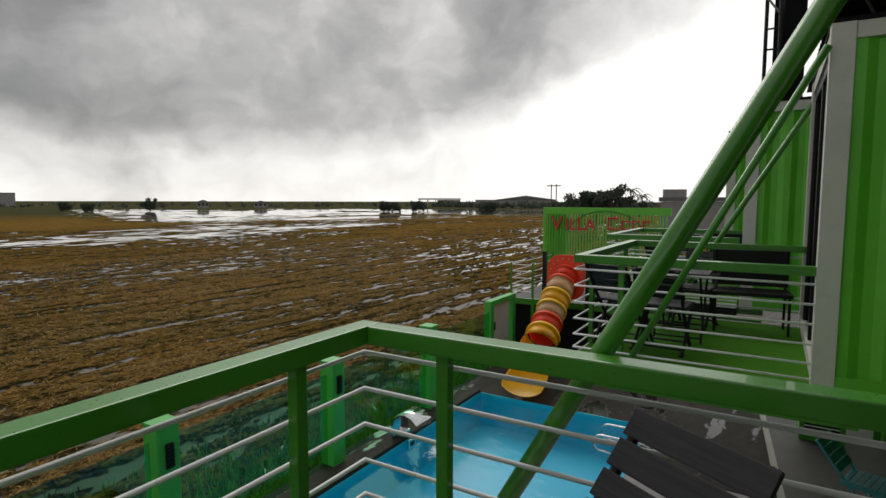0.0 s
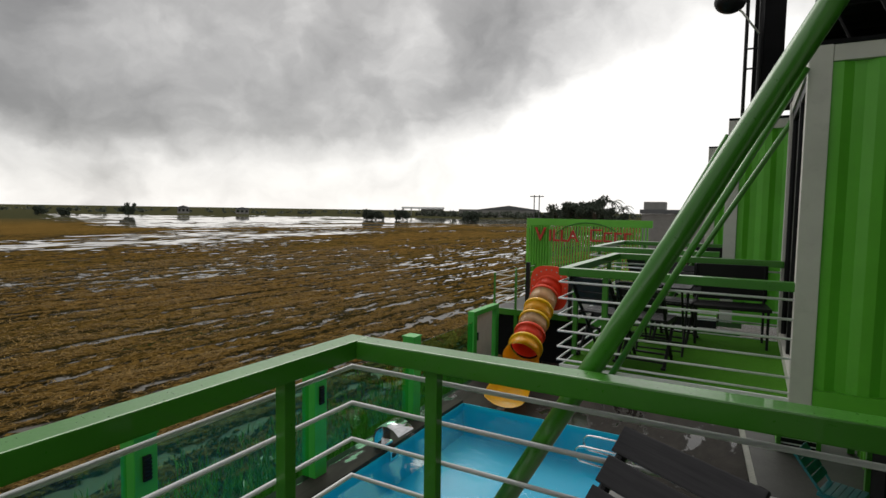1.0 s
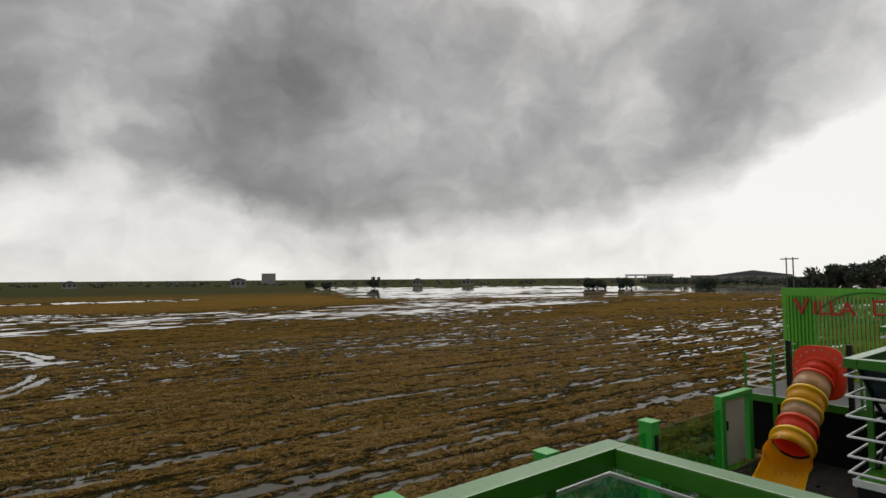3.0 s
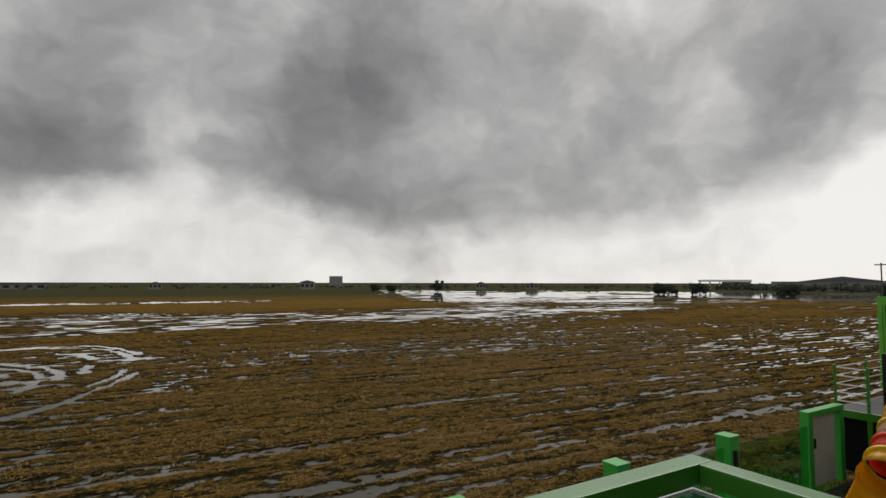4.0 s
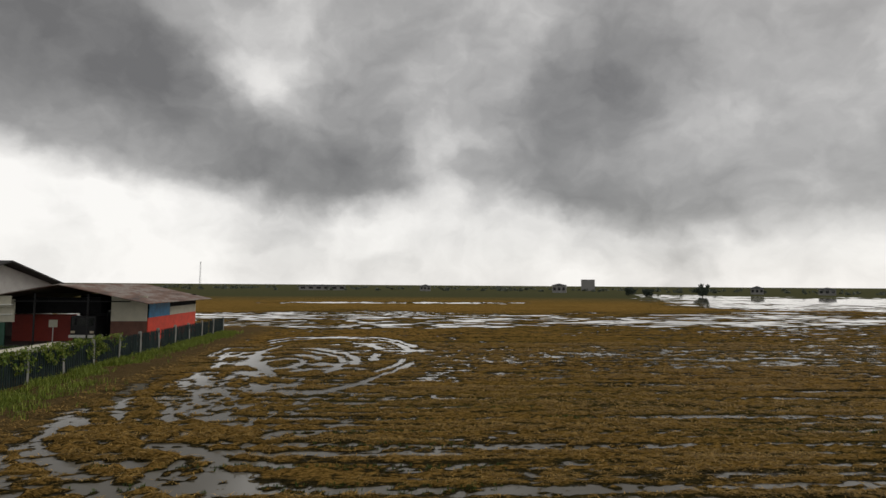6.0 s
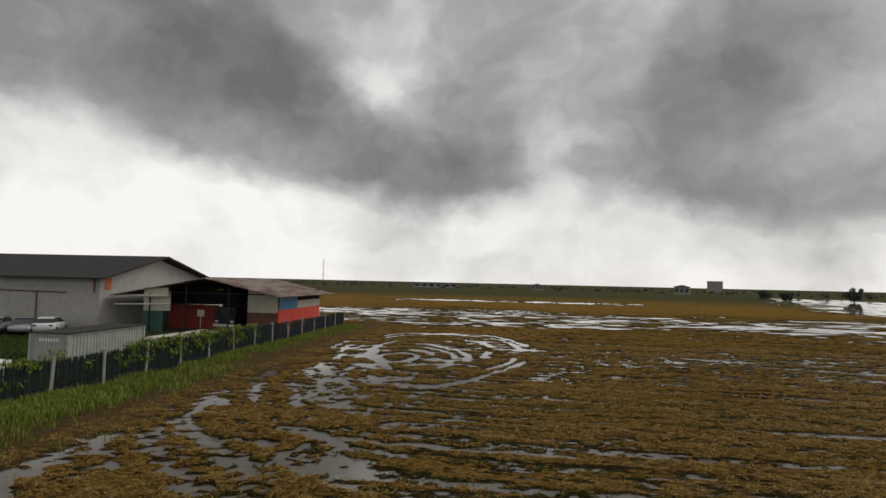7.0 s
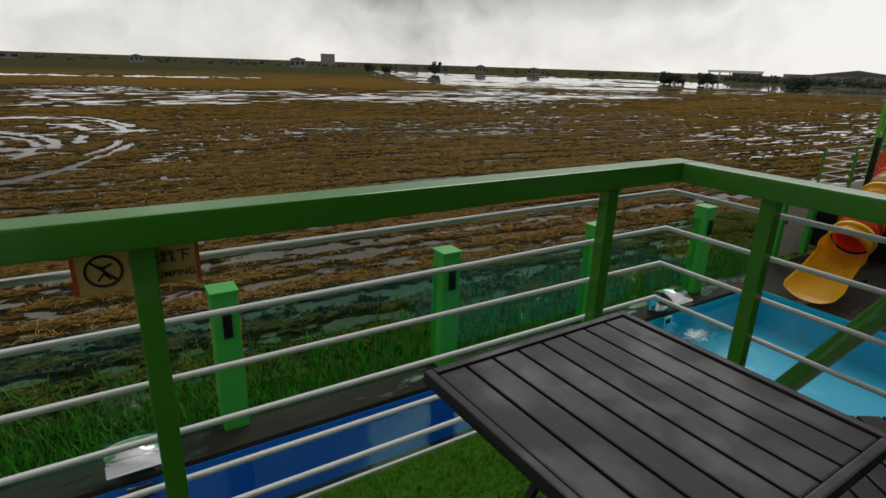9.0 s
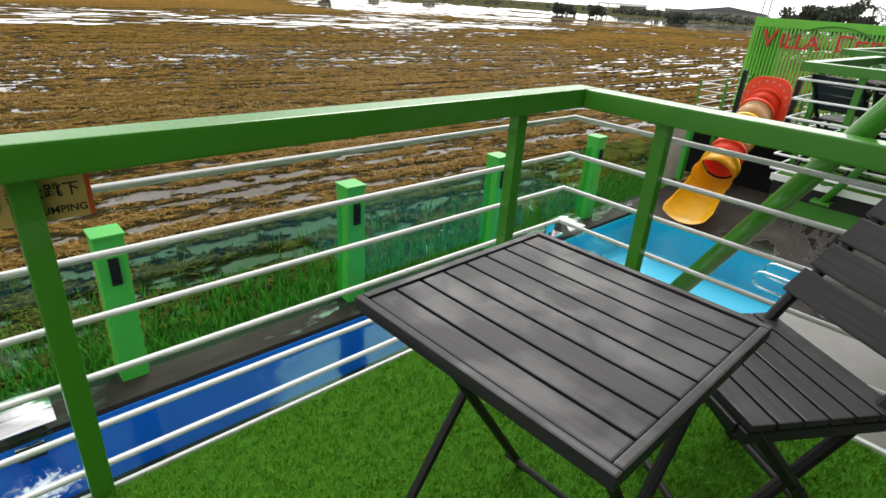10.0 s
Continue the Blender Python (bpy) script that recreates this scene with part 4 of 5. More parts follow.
tube(bm, [(0.001, cy - R * 0.7, cz + R * 0.7), (0.001, cy + R * 0.7, cz - R * 0.7)], 0.003, 6)
part("ring", bm, INK, wp, "black prohibition ring and bar")
bm = bmesh.new()
for a, b in (((0, 0.012), (0, -0.006)), ((0, 0.008), (0.02, 0.018)), ((0, 0.008), (-0.02, 0.018)), ((0, -0.006), (0.014, -0.024)), ((0, -0.006), (-0.014, -0.024))):
    tube(bm, [(0.001, cy + a[0], cz + a[1]), (0.001, cy + b[0], cz + b[1])], 0.003, 6)
part("pictogram", bm, INK, wp, "plain black bars")


def lettering(text, size, loc, turn, mat, parent, deep=0.002, name="lettering", tilt=90):
    cu = bpy.data.curves.new(name, "FONT")
    cu.body, cu.size, cu.extrude, cu.offset = text, size, deep, size * 0.012
    ob = new(name, cu)
    bpy.context.view_layer.update()
    me = bpy.data.meshes.new_from_object(ob.evaluated_get(bpy.context.evaluated_depsgraph_get()))
    bpy.data.objects.remove(ob)
    me.materials.append(mat)
    me.transform(pose(*loc, tilt, 0, turn))
    o = new(name, me)
    o.parent = parent
    return o


lettering("NO JUMPING", 0.0255, (0.001, -0.018, -0.038), 90, INK, wp, 0.0006)
lettering("禁止跳下", 0.037, (0.001, -0.024, 0.006), 90, INK, wp, 0.0006)

# ---- slide, its platform, the gate and the name wall ----
PLZ = -1.32
pf = thing("slide_platform", "raised grey boarded platform with green steel frame", "platform")
part("floor", B((-6.2, 14.35, PLZ - 0.1), (-1.6, 17.8, PLZ), 0.01), CONCRETE, pf, "grey platform floor")
part("beam", B((-6.2, 14.28, PLZ - 0.16), (-1.6, 14.345, PLZ + 0.01), 0.006), GREEN, pf, "green edge beam")
for x in (-6.14, -5.45, -3.2):
    part("post", B((x - 0.05, 14.28, PZ), (x + 0.05, 14.34, PLZ - 0.162), 0.005), GREEN, pf, "green steel post")
part("back_panel", B((-6.1, 14.45, PZ), (-1.6, 14.5, PLZ - 0.1)), DARK, pf, "black panel under the platform")
pr = thing("platform_railing", "thin green and white railing round the slide platform", "railing")
for x, y in ((-6.15, 14.4), (-6.15, 16.0), (-6.15, 17.7), (-5.5, 14.4), (-3.75, 14.4), (-2.6, 14.4)):
    part("post", B((x - 0.025, y - 0.025, PLZ), (x + 0.025, y + 0.025, PLZ + 1.0), 0.004), GREEN, pr)
for k in range(5):
    z = PLZ + 0.18 + k * 0.19
    part("bar", tube(tube(bmesh.new(), [(-5.5, 14.4, z), (-6.15, 14.4, z)], 0.012, 8), [(-6.15, 14.4, z), (-6.15, 17.7, z)], 0.012, 8), WHITE_BAR, pr, "thin white bar")
    part("bar", T([(-3.75, 14.4, z), (-2.0, 14.4, z)], 0.012, 8), WHITE_BAR, pr, "thin white bar")

sl = thing("tube_slide", "red and yellow plastic tube slide into the pool", "slide")
axis = [Vector(p) for p in ((-4.50, 14.30, -0.62), (-4.48, 13.85, -0.79), (-4.45, 13.35, -1.05), (-4.42, 12.95, -1.29), (-4.38, 12.55, -1.53), (-4.33, 12.15, -1.75), (-4.28, 11.70, -1.94))]
mats = [RED_PL, TUBE_CLEAR, YEL_PL, TUBE_CLEAR, RED_PL, YEL_PL]
names = ["red plastic tube section", "smoky see-through tube section", "yellow plastic tube section", "smoky see-through tube section", "red plastic tube section", "yellow plastic tube section"]
for k in range(6):
    a, b = axis[k], axis[k + 1]
    d = (b - a).normalized()
    r = 0.345 if k < 5 else 0.375
    bm = tube(bmesh.new(), [a, a + (b - a) * 0.5, b], [r, r + 0.012, r + (0.05 if k == 5 else 0.0)], 28, False)
    bmesh.ops.solidify(bm, geom=bm.faces[:], thickness=0.02)
    sec = part("tube_section", bm, mats[k], sl, names[k], True)
    for q in (a + d * 0.03,):
        bm = tube(bmesh.new(), [q - d * 0.03, q - d * 0.028, q + d * 0.028, q + d * 0.03], [r, r + 0.04, r + 0.04, r], 28, False)
        part("collar", bm, mats[k] if mats[k] is not TUBE_CLEAR else mats[k - 1], sec, "", True)
bm = bmesh.new()
outer = []
for k in range(36):
    a = k * math.tau / 36
    ca, sa = math.cos(a), math.sin(a)
    e = 0.62
    outer.append((0.52 * math.copysign(abs(ca) ** e, ca), 0.60 * math.copysign(abs(sa) ** e, sa)))
ra, rb = [], []
for (u, w), k in zip(outer, range(36)):
    a = k * math.tau / 36
    ra.append([bm.verts.new((-4.5 + u, y, -0.62 + w)) for y in (14.24, 14.30)])
    rb.append([bm.verts.new((-4.5 + 0.335 * math.cos(a), y, -0.62 + 0.335 * math.sin(a))) for y in (14.24, 14.30)])
for k in range(36):
    j = (k + 1) % 36
    bm.faces.new((ra[k][0], ra[j][0], rb[j][0], rb[k][0]))
    bm.faces.new((ra[k][1], rb[k][1], rb[j][1], ra[j][1]))
    bm.faces.new((ra[k][0], ra[k][1], ra[j][1], ra[j][0]))
part("entry_flange", bm, RED_PL, sl, "red plastic entry panel with bolts")
for k in range(10):
    a = math.pi * (0.02 + 0.96 * k / 9)
    bm = bmesh.new()
    bmesh.ops.create_icosphere(bm, subdivisions=1, radius=0.022, matrix=Matrix.Translation((-4.5 + 0.455 * math.cos(a), 14.235, -0.62 + 0.50 * math.sin(a))))
    part("bolt", bm, CREAM, sl, "pale bolt head", True)
for x in (-5.10, -3.90):
    part("side_post", B((x - 0.05, 14.2, PLZ - 0.1), (x + 0.05, 14.3, 0.05), 0.01), BLACK_STEEL, sl, "black post")
# the open run-out
bm = bmesh.new()
run = [(-4.29, 11.78, -1.93, 0.40, 1.75), (-4.25, 11.45, -2.05, 0.42, 1.55), (-4.20, 11.1, -2.14, 0.44, 1.42), (-4.15, 10.8, -2.18, 0.47, 1.3), (-4.10, 10.52, -2.17, 0.52, 1.15), (-4.08, 10.34, -2.15, 0.55, 1.02), (-4.08, 10.26, -2.18, 0.56, 0.9)]
rows = []
for x, y, z, r, half in run:
    rows.append([bm.verts.new((x + r * math.sin(a), y, z - r * math.cos(a) * 0.75)) for a in np.linspace(-half, half, 17)])
for p, q in zip(rows, rows[1:]):
    for k in range(16):
        bm.faces.new((p[k], p[k + 1], q[k + 1], q[k]))
bmesh.ops.solidify(bm, geom=bm.faces[:], thickness=0.035)
part("run_out", bm, YEL_PL, sl, "yellow plastic open run-out", True)
part("support", B((-4.30, 11.25, PZ), (-4.17, 11.38, -2.44), 0.01), BLACK_STEEL, sl)

gt = thing("pool_gate", "green framed gate with pale panel beside the pool", "gate")
for y in (12.25, 13.6):
    part("post", B((-5.88, y - 0.09, PZ), (-5.70, y + 0.09, -1.20), 0.008), GREEN_POST, gt)
part("head", B((-5.88, 12.16, -1.198), (-5.70, 13.69, -1.08), 0.008), GREEN_POST, gt)
part("panel", B((-5.81, 12.45, PZ + 0.05), (-5.77, 13.4, -1.21), 0.006), GREY_POST, gt, "pale grey panel")
part("latch", B((-5.76, 12.40, -1.85), (-5.71, 12.46, -1.65), 0.006), BLACK_STEEL, gt, "black latch")

SX0, SX1, SY = -6.55, -2.45, 17.9
sg = thing("sign_wall", "green slatted sign wall with red raised letters", "sign")
part("top_rail", B((SX0, SY, 0.98), (SX1, SY + 0.05, 1.21), 0.006), GREEN_WALL, sg)
part("end_board", B((SX0, SY + 0.002, PLZ), (SX0 + 0.1, SY + 0.05, 0.978), 0.006), GREEN_WALL, sg)
part("back_board", B((SX0 + 0.1, SY + 0.07, PLZ), (SX0 + 0.85, SY + 0.09, 1.0), 0.003), GREEN_WALL, sg)
n = 41
shared = mesh_of(B((-0.022, 0, PLZ), (0.022, 0.04, 0.976), 0.004), "slat", GREEN_WALL)
for k in range(n):
    o = new("slat", shared)
    o.parent = sg
    o.location = (SX0 + 0.15 + k * (SX1 - SX0 - 0.2) / n, SY + 0.004, 0)
bm = bmesh.new()
arc = [(-4.45 + 1.25 * math.cos(a), SY - 0.02, 0.25 + 0.85 * math.sin(a)) for a in np.linspace(0.25, math.pi - 0.25, 20)]
part("arch", tube(bm, arc, 0.022, 8), GREEN, sg, "green curved arch strip")
x = SX0 + 0.35
lettering("V", 0.64, (x - 0.03, SY - 0.03, 0.47), 0, SIGN_RED, sg, 0.025)
lettering("ILLA", 0.54, (x + 0.44, SY - 0.03, 0.47), 0, SIGN_RED, sg, 0.025)
# the name that follows stays plain bars of its size and colour
for u, w, h in ((1.85, 0.36, 0.40), (2.28, 0.27, 0.31), (2.62, 0.23, 0.31), (2.92, 0.23, 0.31)):
    bm = B((x + u, SY - 0.055, 0.50), (x + u + 0.06, SY - 0.005, 0.50 + h), 0.004)
    box(bm, (x + u + 0.061, SY - 0.055, 0.50 + h - 0.055), (x + u + w, SY - 0.005, 0.50 + h), 0.004)
    box(bm, (x + u + 0.061, SY - 0.055, 0.50), (x + u + w, SY - 0.005, 0.555), 0.004)
    part("letter_bar", bm, SIGN_RED, sg, "plain red bars")

# ---- roof, mast and lamp over the containers ----
cn = thing("roof_canopy", "dark sheet roof on black steel trusses over containers", "roof")
part("sheet", corrugated(bmesh.new(), (0.0, 0), (14.5, 0), 0.0, 6.0, (0, 1), 0.05, 0.35), ROOF_DARK, cn, "dark corrugated roof sheet")
cn.children[0].matrix_local = Matrix(((0, 0, 1, 0.75), (1, 0, 0, 1.2), (0, 1, 0, 4.0), (0, 0, 0, 1)))
for k in range(9):
    y = 1.5 + k * 1.55
    chord = part("truss", T([(0.8, y, 3.85), (6.6, y, 3.85)], 0.04, 6), BLACK_STEEL, cn, "black steel truss")
    for j in range(6):
        for x in (0.9 + j, 1.9 + j):
            part("web", T([(x, y, 3.85), (1.4 + j, y, 2.75)], 0.025, 6), BLACK_STEEL, chord)
part("back_wall", B((6.7, -1.5, -0.3), (6.8, 16, 4.0)), DARK, cn)
for x, y0, y1 in ((0.12, 8.3, 10.5),):
    part("fascia", B((x, y0, 2.72), (x + 0.35, y1, 4.9), 0.01), DARK, cn, "black upper cladding")
ms = thing("lamp_mast", "black steel mast with floodlight over the balconies", "mast")
part("pole", T([(0.04, 8.10, 2.70), (0.04, 8.10, 6.0)], 0.022, 8), BLACK_STEEL, ms)
part("pole", T([(0.20, 8.10, 2.70), (0.20, 8.10, 6.0)], 0.03, 8), BLACK_STEEL, ms)
for z in (3.3, 3.55, 4.2):
    part("rung", T([(0.04, 8.1, z), (0.20, 8.1, z)], 0.012, 6), BLACK_STEEL, ms)
part("arm", T([(0.18, 8.08, 3.72), (-0.02, 8.02, 4.0), (-0.07, 8.0, 4.04)], 0.014, 8), GREY_POST, ms, "pale arm", True)
bm = bmesh.new()
bmesh.ops.create_uvsphere(bm, u_segments=20, v_segments=12, radius=0.19, matrix=Matrix.Translation((-0.16, 8.0, 4.15)) @ Matrix.Diagonal((1, 1, 0.8, 1)))
part("lamp_head", bm, BLACK_STEEL, ms, "round black lamp head", True)


# ---- leaves, trees, palms ----
def leaf_cloud(bm, centres, radii, per, size, rng, flat=0.8):
    """Many small leaves, each a bent quad, scattered round some centres."""
    for c, r in zip(centres, radii):
        for k in range(per):
            v = rng.normal(0, 1, 3)
            v = v / np.linalg.norm(v) * r * rng.uniform(0.35, 1.05)
            p = Vector((c[0] + v[0], c[1] + v[1], c[2] + v[2] * flat))
            m = Matrix.Translation(p) @ Euler(rng.uniform(0, 6.3, 3)).to_matrix().to_4x4()
            s = size * rng.uniform(0.5, 1.3)
            q = [bm.verts.new(m @ Vector(w)) for w in ((-s, 0, 0), (0, -s * 0.45, s * 0.12), (s, 0, 0), (0, s * 0.45, s * 0.12))]
            bm.faces.new(q)
    return bm


def tree(at, height, spread, rng, label, leaf=LEAF_FAR, clumps=9, per=46, name="tree", group="", low=0.40, leaf_size=0.13):
    t = thing(name, label, "tree", at, 0, group)
    bm = tube(bmesh.new(), [(0, 0, 0), (0.04 * height, 0, height * 0.3), (0.0, 0.03 * height, height * 0.6)], [height * 0.035, height * 0.026, height * 0.012], 8)
    cs, rs = [], []
    for k in range(clumps):
        a, q = rng.uniform(0, 6.3), rng.uniform(0.1, 1.0) ** 0.6
        c = (spread * q * math.cos(a), spread * q * math.sin(a), height * rng.uniform(low, 0.88))
        cs.append(c)
        rs.append(spread * rng.uniform(0.28, 0.46))
        tube(bm, [(0.0, 0.0, height * 0.28), (c[0] * 0.5, c[1] * 0.5, (c[2] + height * 0.3) / 2), c], [height * 0.016, height * 0.01, height * 0.004], 5)
    part("trunk", bm, BARK, t, "brown trunk and limbs")
    part("crown", leaf_cloud(bmesh.new(), cs, rs, per, spread * leaf_size, rng), leaf, t, "dark uneven leafy crown")
    return t


def palm(at, height, rng, leaf=LEAF_FAR):
    t = thing("palm_tree", "coconut palm with drooping fronds", "tree", at, 0, "palms")
    part("trunk", T([(0, 0, 0), (0.15, 0.1, height * 0.5), (0.3, 0.05, height)], [0.22, 0.16, 0.12], 8), BARK, t, "slender grey trunk")
    bm = bmesh.new()
    for k in range(16):
        a = k * 2.4
        lift = rng.uniform(-0.1, 0.9)
        L = height * rng.uniform(0.32, 0.42)
        prev = None
        for j in range(9):
            u = j / 8
            p = Vector((0.3 + math.cos(a) * L * u * 0.9, 0.05 + math.sin(a) * L * u * 0.9, height + L * (lift * u - 0.95 * u * u)))
            if prev is not None:
                side = Vector((-math.sin(a), math.cos(a), 0)) * L * 0.16 * math.sin(math.pi * min(1, u + 0.08))
                for s in (-1, 1):
                    w = p + side * s + Vector((0, 0, -0.10 * L))
                    bm.faces.new([bm.verts.new(q) for q in (prev, p, w)])
            prev = p
    part("crown", bm, leaf, t, "green drooping fronds")
    return t


rng = np.random.RandomState(11)
WEED = foliage("yard_weed_leaves", (0.030, 0.058, 0.014), (0.085, 0.125, 0.028))

# ---- the yard beyond the field ----
FA, FB = Vector((-9.0, -18.0, 0)), Vector((-56.0, -16.0, 0))
fdir = (FB - FA).normalized()
GZ0 = FIELD_Z + 0.10
pk = thing("picket_fence", "dark blue-green picket fence with grey posts by field", "fence")
L = (FB - FA).length
npost = 18
post_me = mesh_of(B((-0.08, -0.08, -0.25), (0.08, 0.08, 1.58), 0.012), "post", OLD_WOOD)
for k in range(npost):
    o = new("post", post_me)
    o.parent = pk
    o.matrix_world = Matrix.Translation(FA + fdir * (L * k / (npost - 1)) + Vector((0, 0, GZ0 + 0.02 * math.sin(k * 2.1)))) @ pose(0, 0, 0, rng.uniform(-2, 2), rng.uniform(-2, 2), 178.6)
for z in (0.35, 1.08):
    bm = bmesh.new()
    box(bm, (0, -0.02, z), (L, 0.02, z + 0.08), 0.004)
    o = part("rail", bm, PICKET, pk)
    o.matrix_world = Matrix.Translation(FA + Vector((0, 0, GZ0))) @ pose(0, 0, 0, 0, 0, math.degrees(math.atan2(fdir.y, fdir.x)))
bm = bmesh.new()
w, h = 0.058, 1.48
q = [bm.verts.new(p) for y in (-0.012, 0.012) for p in ((-w, y, 0.05), (w, y, 0.05), (w, y, h - 0.09), (0, y, h), (-w, y, h - 0.09))]
bm.faces.new(q[:5])
bm.faces.new(q[5:][::-1])
for k in range(5):
    bm.faces.new((q[k], q[5 + k], q[5 + (k + 1) % 5], q[(k + 1) % 5]))
picket_me = mesh_of(bm, "picket", PICKET)
npick = 296
for k in range(npick):
    if rng.rand() < 0.03:
        continue
    o = new("picket", picket_me)
    o.parent = pk
    p = FA + fdir * (L * (k + 0.5) / npick)
    o.matrix_world = Matrix.Translation(p + Vector((-0.035 * fdir.y, 0.035, GZ0 + rng.uniform(-0.03, 0.02)))) @ pose(0, 0, 0, 0, rng.uniform(-1.5, 1.5), 178.6)


def along_fence(n, off, spread, lo=0.0, hi=1.0):
    u = rng.uniform(lo, hi, n)
    w = off + np.abs(rng.normal(0, 1, n)) * spread
    x = FA.x + (FB.x - FA.x) * u
    y = FA.y + (FB.y - FA.y) * u + w
    return np.stack([x, y, np.zeros(n)], 1)


def on_ground(P):
    P[:, 2] = FIELD_Z + np.maximum(field_height(P[:, 0], P[:, 1]), 0) - 0.02
    return P


P = on_ground(np.concatenate([along_fence(22000, 0.12, 0.8), along_fence(12000, 0.1, 1.5, 0.0, 0.42)]))
P = P[fbm(P[:, 0] / 2.2, P[:, 1] / 0.9, 91, 3) + 0.38 > rng.rand(len(P)) * (0.45 + 0.016 * -P[:, 0])]
tagged(new("verge_grass", blades("verge_grass", P, np.full(len(P), 0.26) * rng.uniform(0.5, 1.4, len(P)), np.full(len(P), 0.03), GRASS_MIX, rng, 0.8, 4)), "rough green grass verge along the picket fence", "grass", "", "stuff")
P = rng.uniform((-44, -40, 0), (-8, -17.8, 0), (22000, 3))
P = on_ground(P[(P[:, 1] < FA.y - 0.6)])
tagged(new("yard_weeds", blades("yard_weeds", P, np.full(len(P), 0.13) * rng.uniform(0.5, 1.3, len(P)), np.full(len(P), 0.06), WEED, rng, 0.9, 4)), "rank green weeds in the yard behind the fence", "weeds", "", "stuff")
bm = bmesh.new()
cs = []
for k in range(120):
    u = rng.choice((0.34, 0.39, 0.43, 0.47, 0.51, 0.55, 0.22)) + rng.normal(0, 0.025)
    p = FA + fdir * (L * u)
    cs.append((p.x, p.y + rng.uniform(-0.1, 0.16), GZ0 + 1.6 - 0.95 * rng.rand() ** 1.6))
leaf_cloud(bm, cs, [0.30] * len(cs), 34, 0.085, rng)
tagged(part("creeper", bm, VINE), "yellow-green creeper hanging over the picket fence", "creeper", "", "stuff")

wh = thing("warehouse", "large grey rendered warehouse with dark pitched roof", "building")
X0, X1, Y0, Y1, EV, RG = -43.0, -58.5, -33.2, -52.0, 1.25, 3.15
part("wall", B((X0 - 0.2, Y1, FIELD_Z), (X0, Y0 - 0.21, EV)), WALL_GREY, wh, "stained grey rendered wall")
part("wall", B((X1, Y1, FIELD_Z), (X1 + 0.2, Y0 - 0.21, EV)), WALL_GREY, wh)
bm = bmesh.new()
q = [[bm.verts.new(p) for p in ((X0, y, FIELD_Z), (X0, y, EV), ((X0 + X1) / 2, y, RG - 0.12), (X1, y, EV), (X1, y, FIELD_Z))] for y in (Y0, Y0 - 0.2)]
bm.faces.new(q[0])
bm.faces.new(q[1][::-1])
for k in range(5):
    bm.faces.new((q[0][k], q[1][k], q[1][(k + 1) % 5], q[0][(k + 1) % 5]))
part("gable", bm, WALL_GREY, wh, "grey rendered gable")
for s, x in ((1, X0 + 1.0), (-1, X1 - 1.0)):
    xm = (X0 + X1) / 2
    drop = (RG - EV) / (X0 - xm) * 1.0
    bm = bmesh.new()
    q = [[bm.verts.new((xx, yy, zz + dz)) for xx, zz in ((xm, RG), (x, EV - drop))] for dz in (0, 0.14) for yy in (Y1 - 0.8, Y0 + 1.1)]
    bm.faces.new((q[0][0], q[0][1], q[1][1], q[1][0]))
    bm.faces.new((q[2][0], q[3][0], q[3][1], q[2][1]))
    bm.faces.new((q[0][1], q[2][1], q[3][1], q[1][1]))
    bm.faces.new((q[1][0], q[1][1], q[3][1], q[3][0]))
    bm.faces.new((q[0][0], q[2][0], q[2][1], q[0][1]))
    part("roof", bm, ROOF_DARK, wh, "dark weathered roof slope")
part("pipe", T([(X0 + 0.08, -36.2, -0.15), (X0 + 0.08, -48.5, 0.05)], 0.05, 8), BROWN_SHEET, wh, "rusty wall pipe")
part("pipe", T([(X0 + 0.08, -38.8, -0.2), (X0 + 0.08, -38.8, -2.6)], 0.05, 8), BROWN_SHEET, wh, "rusty wall pipe")
part("panel", B((X0 + 0.6, -33.3, -0.1), (X0 + 0.64, -33.1, 1.1)), BROWN_SHEET, wh)
part("orange_panel", B((X0 - 1.3, Y0 + 0.01, 0.15), (X0 - 0.6, Y0 + 0.06, 1.2)), plain("faded_orange_paint", (0.50, 0.12, 0.03), 0.7), wh, "faded orange panel")

sh = thing("open_workshop", "open workshop shed with rusty roof and painted panels", "shed")
k = 0.894
sh.matrix_world = Matrix.Translation((0.1 * (1 - k), -0.3 * (1 - k), 1.44 * (1 - k))) @ Matrix.Scale(k, 4)
SXa, SXb, SYr, SR = -49.0, -66.0, -27.4, 1.30
for y, SE in ((-20.1, -0.30), (-36.8, -0.50)):
    bm = bmesh.new()
    n = 44
    rows = []
    for k in range(n + 1):
        x = SXa + (SXb - SXa) * k / n
        dz = 0.05 * (k % 2)
        rows.append([bm.verts.new((x, SYr, SR + dz)), bm.verts.new((x, y, SE + dz)), bm.verts.new((x, y, SE + dz - 0.06)), bm.verts.new((x, SYr, SR + dz - 0.06))])
    for p, q in zip(rows, rows[1:]):
        for a in range(4):
            bm.faces.new((p[a], p[(a + 1) % 4], q[(a + 1) % 4], q[a]))
    bm.faces.new(rows[0])
    bm.faces.new(rows[-1][::-1])
    part("roof", bm, RUST, sh, "rust-streaked corrugated roof slope")
C = -52.5
part("panel", B((C, -24.7, -2.0), (C + 0.06, -21.62, 0.25)), CREAM, sh, "cream sheet panel")
part("panel", B((C, -24.7, -4.05), (C + 0.06, -21.62, -2.005)), BROWN_SHEET, sh, "rusty brown sheet panel")
part("panel", B((C - 12.5, -21.6, -4.05), (C, -21.54, -1.72)), plain("bright_red_sheet", (0.62, 0.05, 0.02), 0.6, vary=0.15, dirt=0.3), sh, "bright red sheet panel")
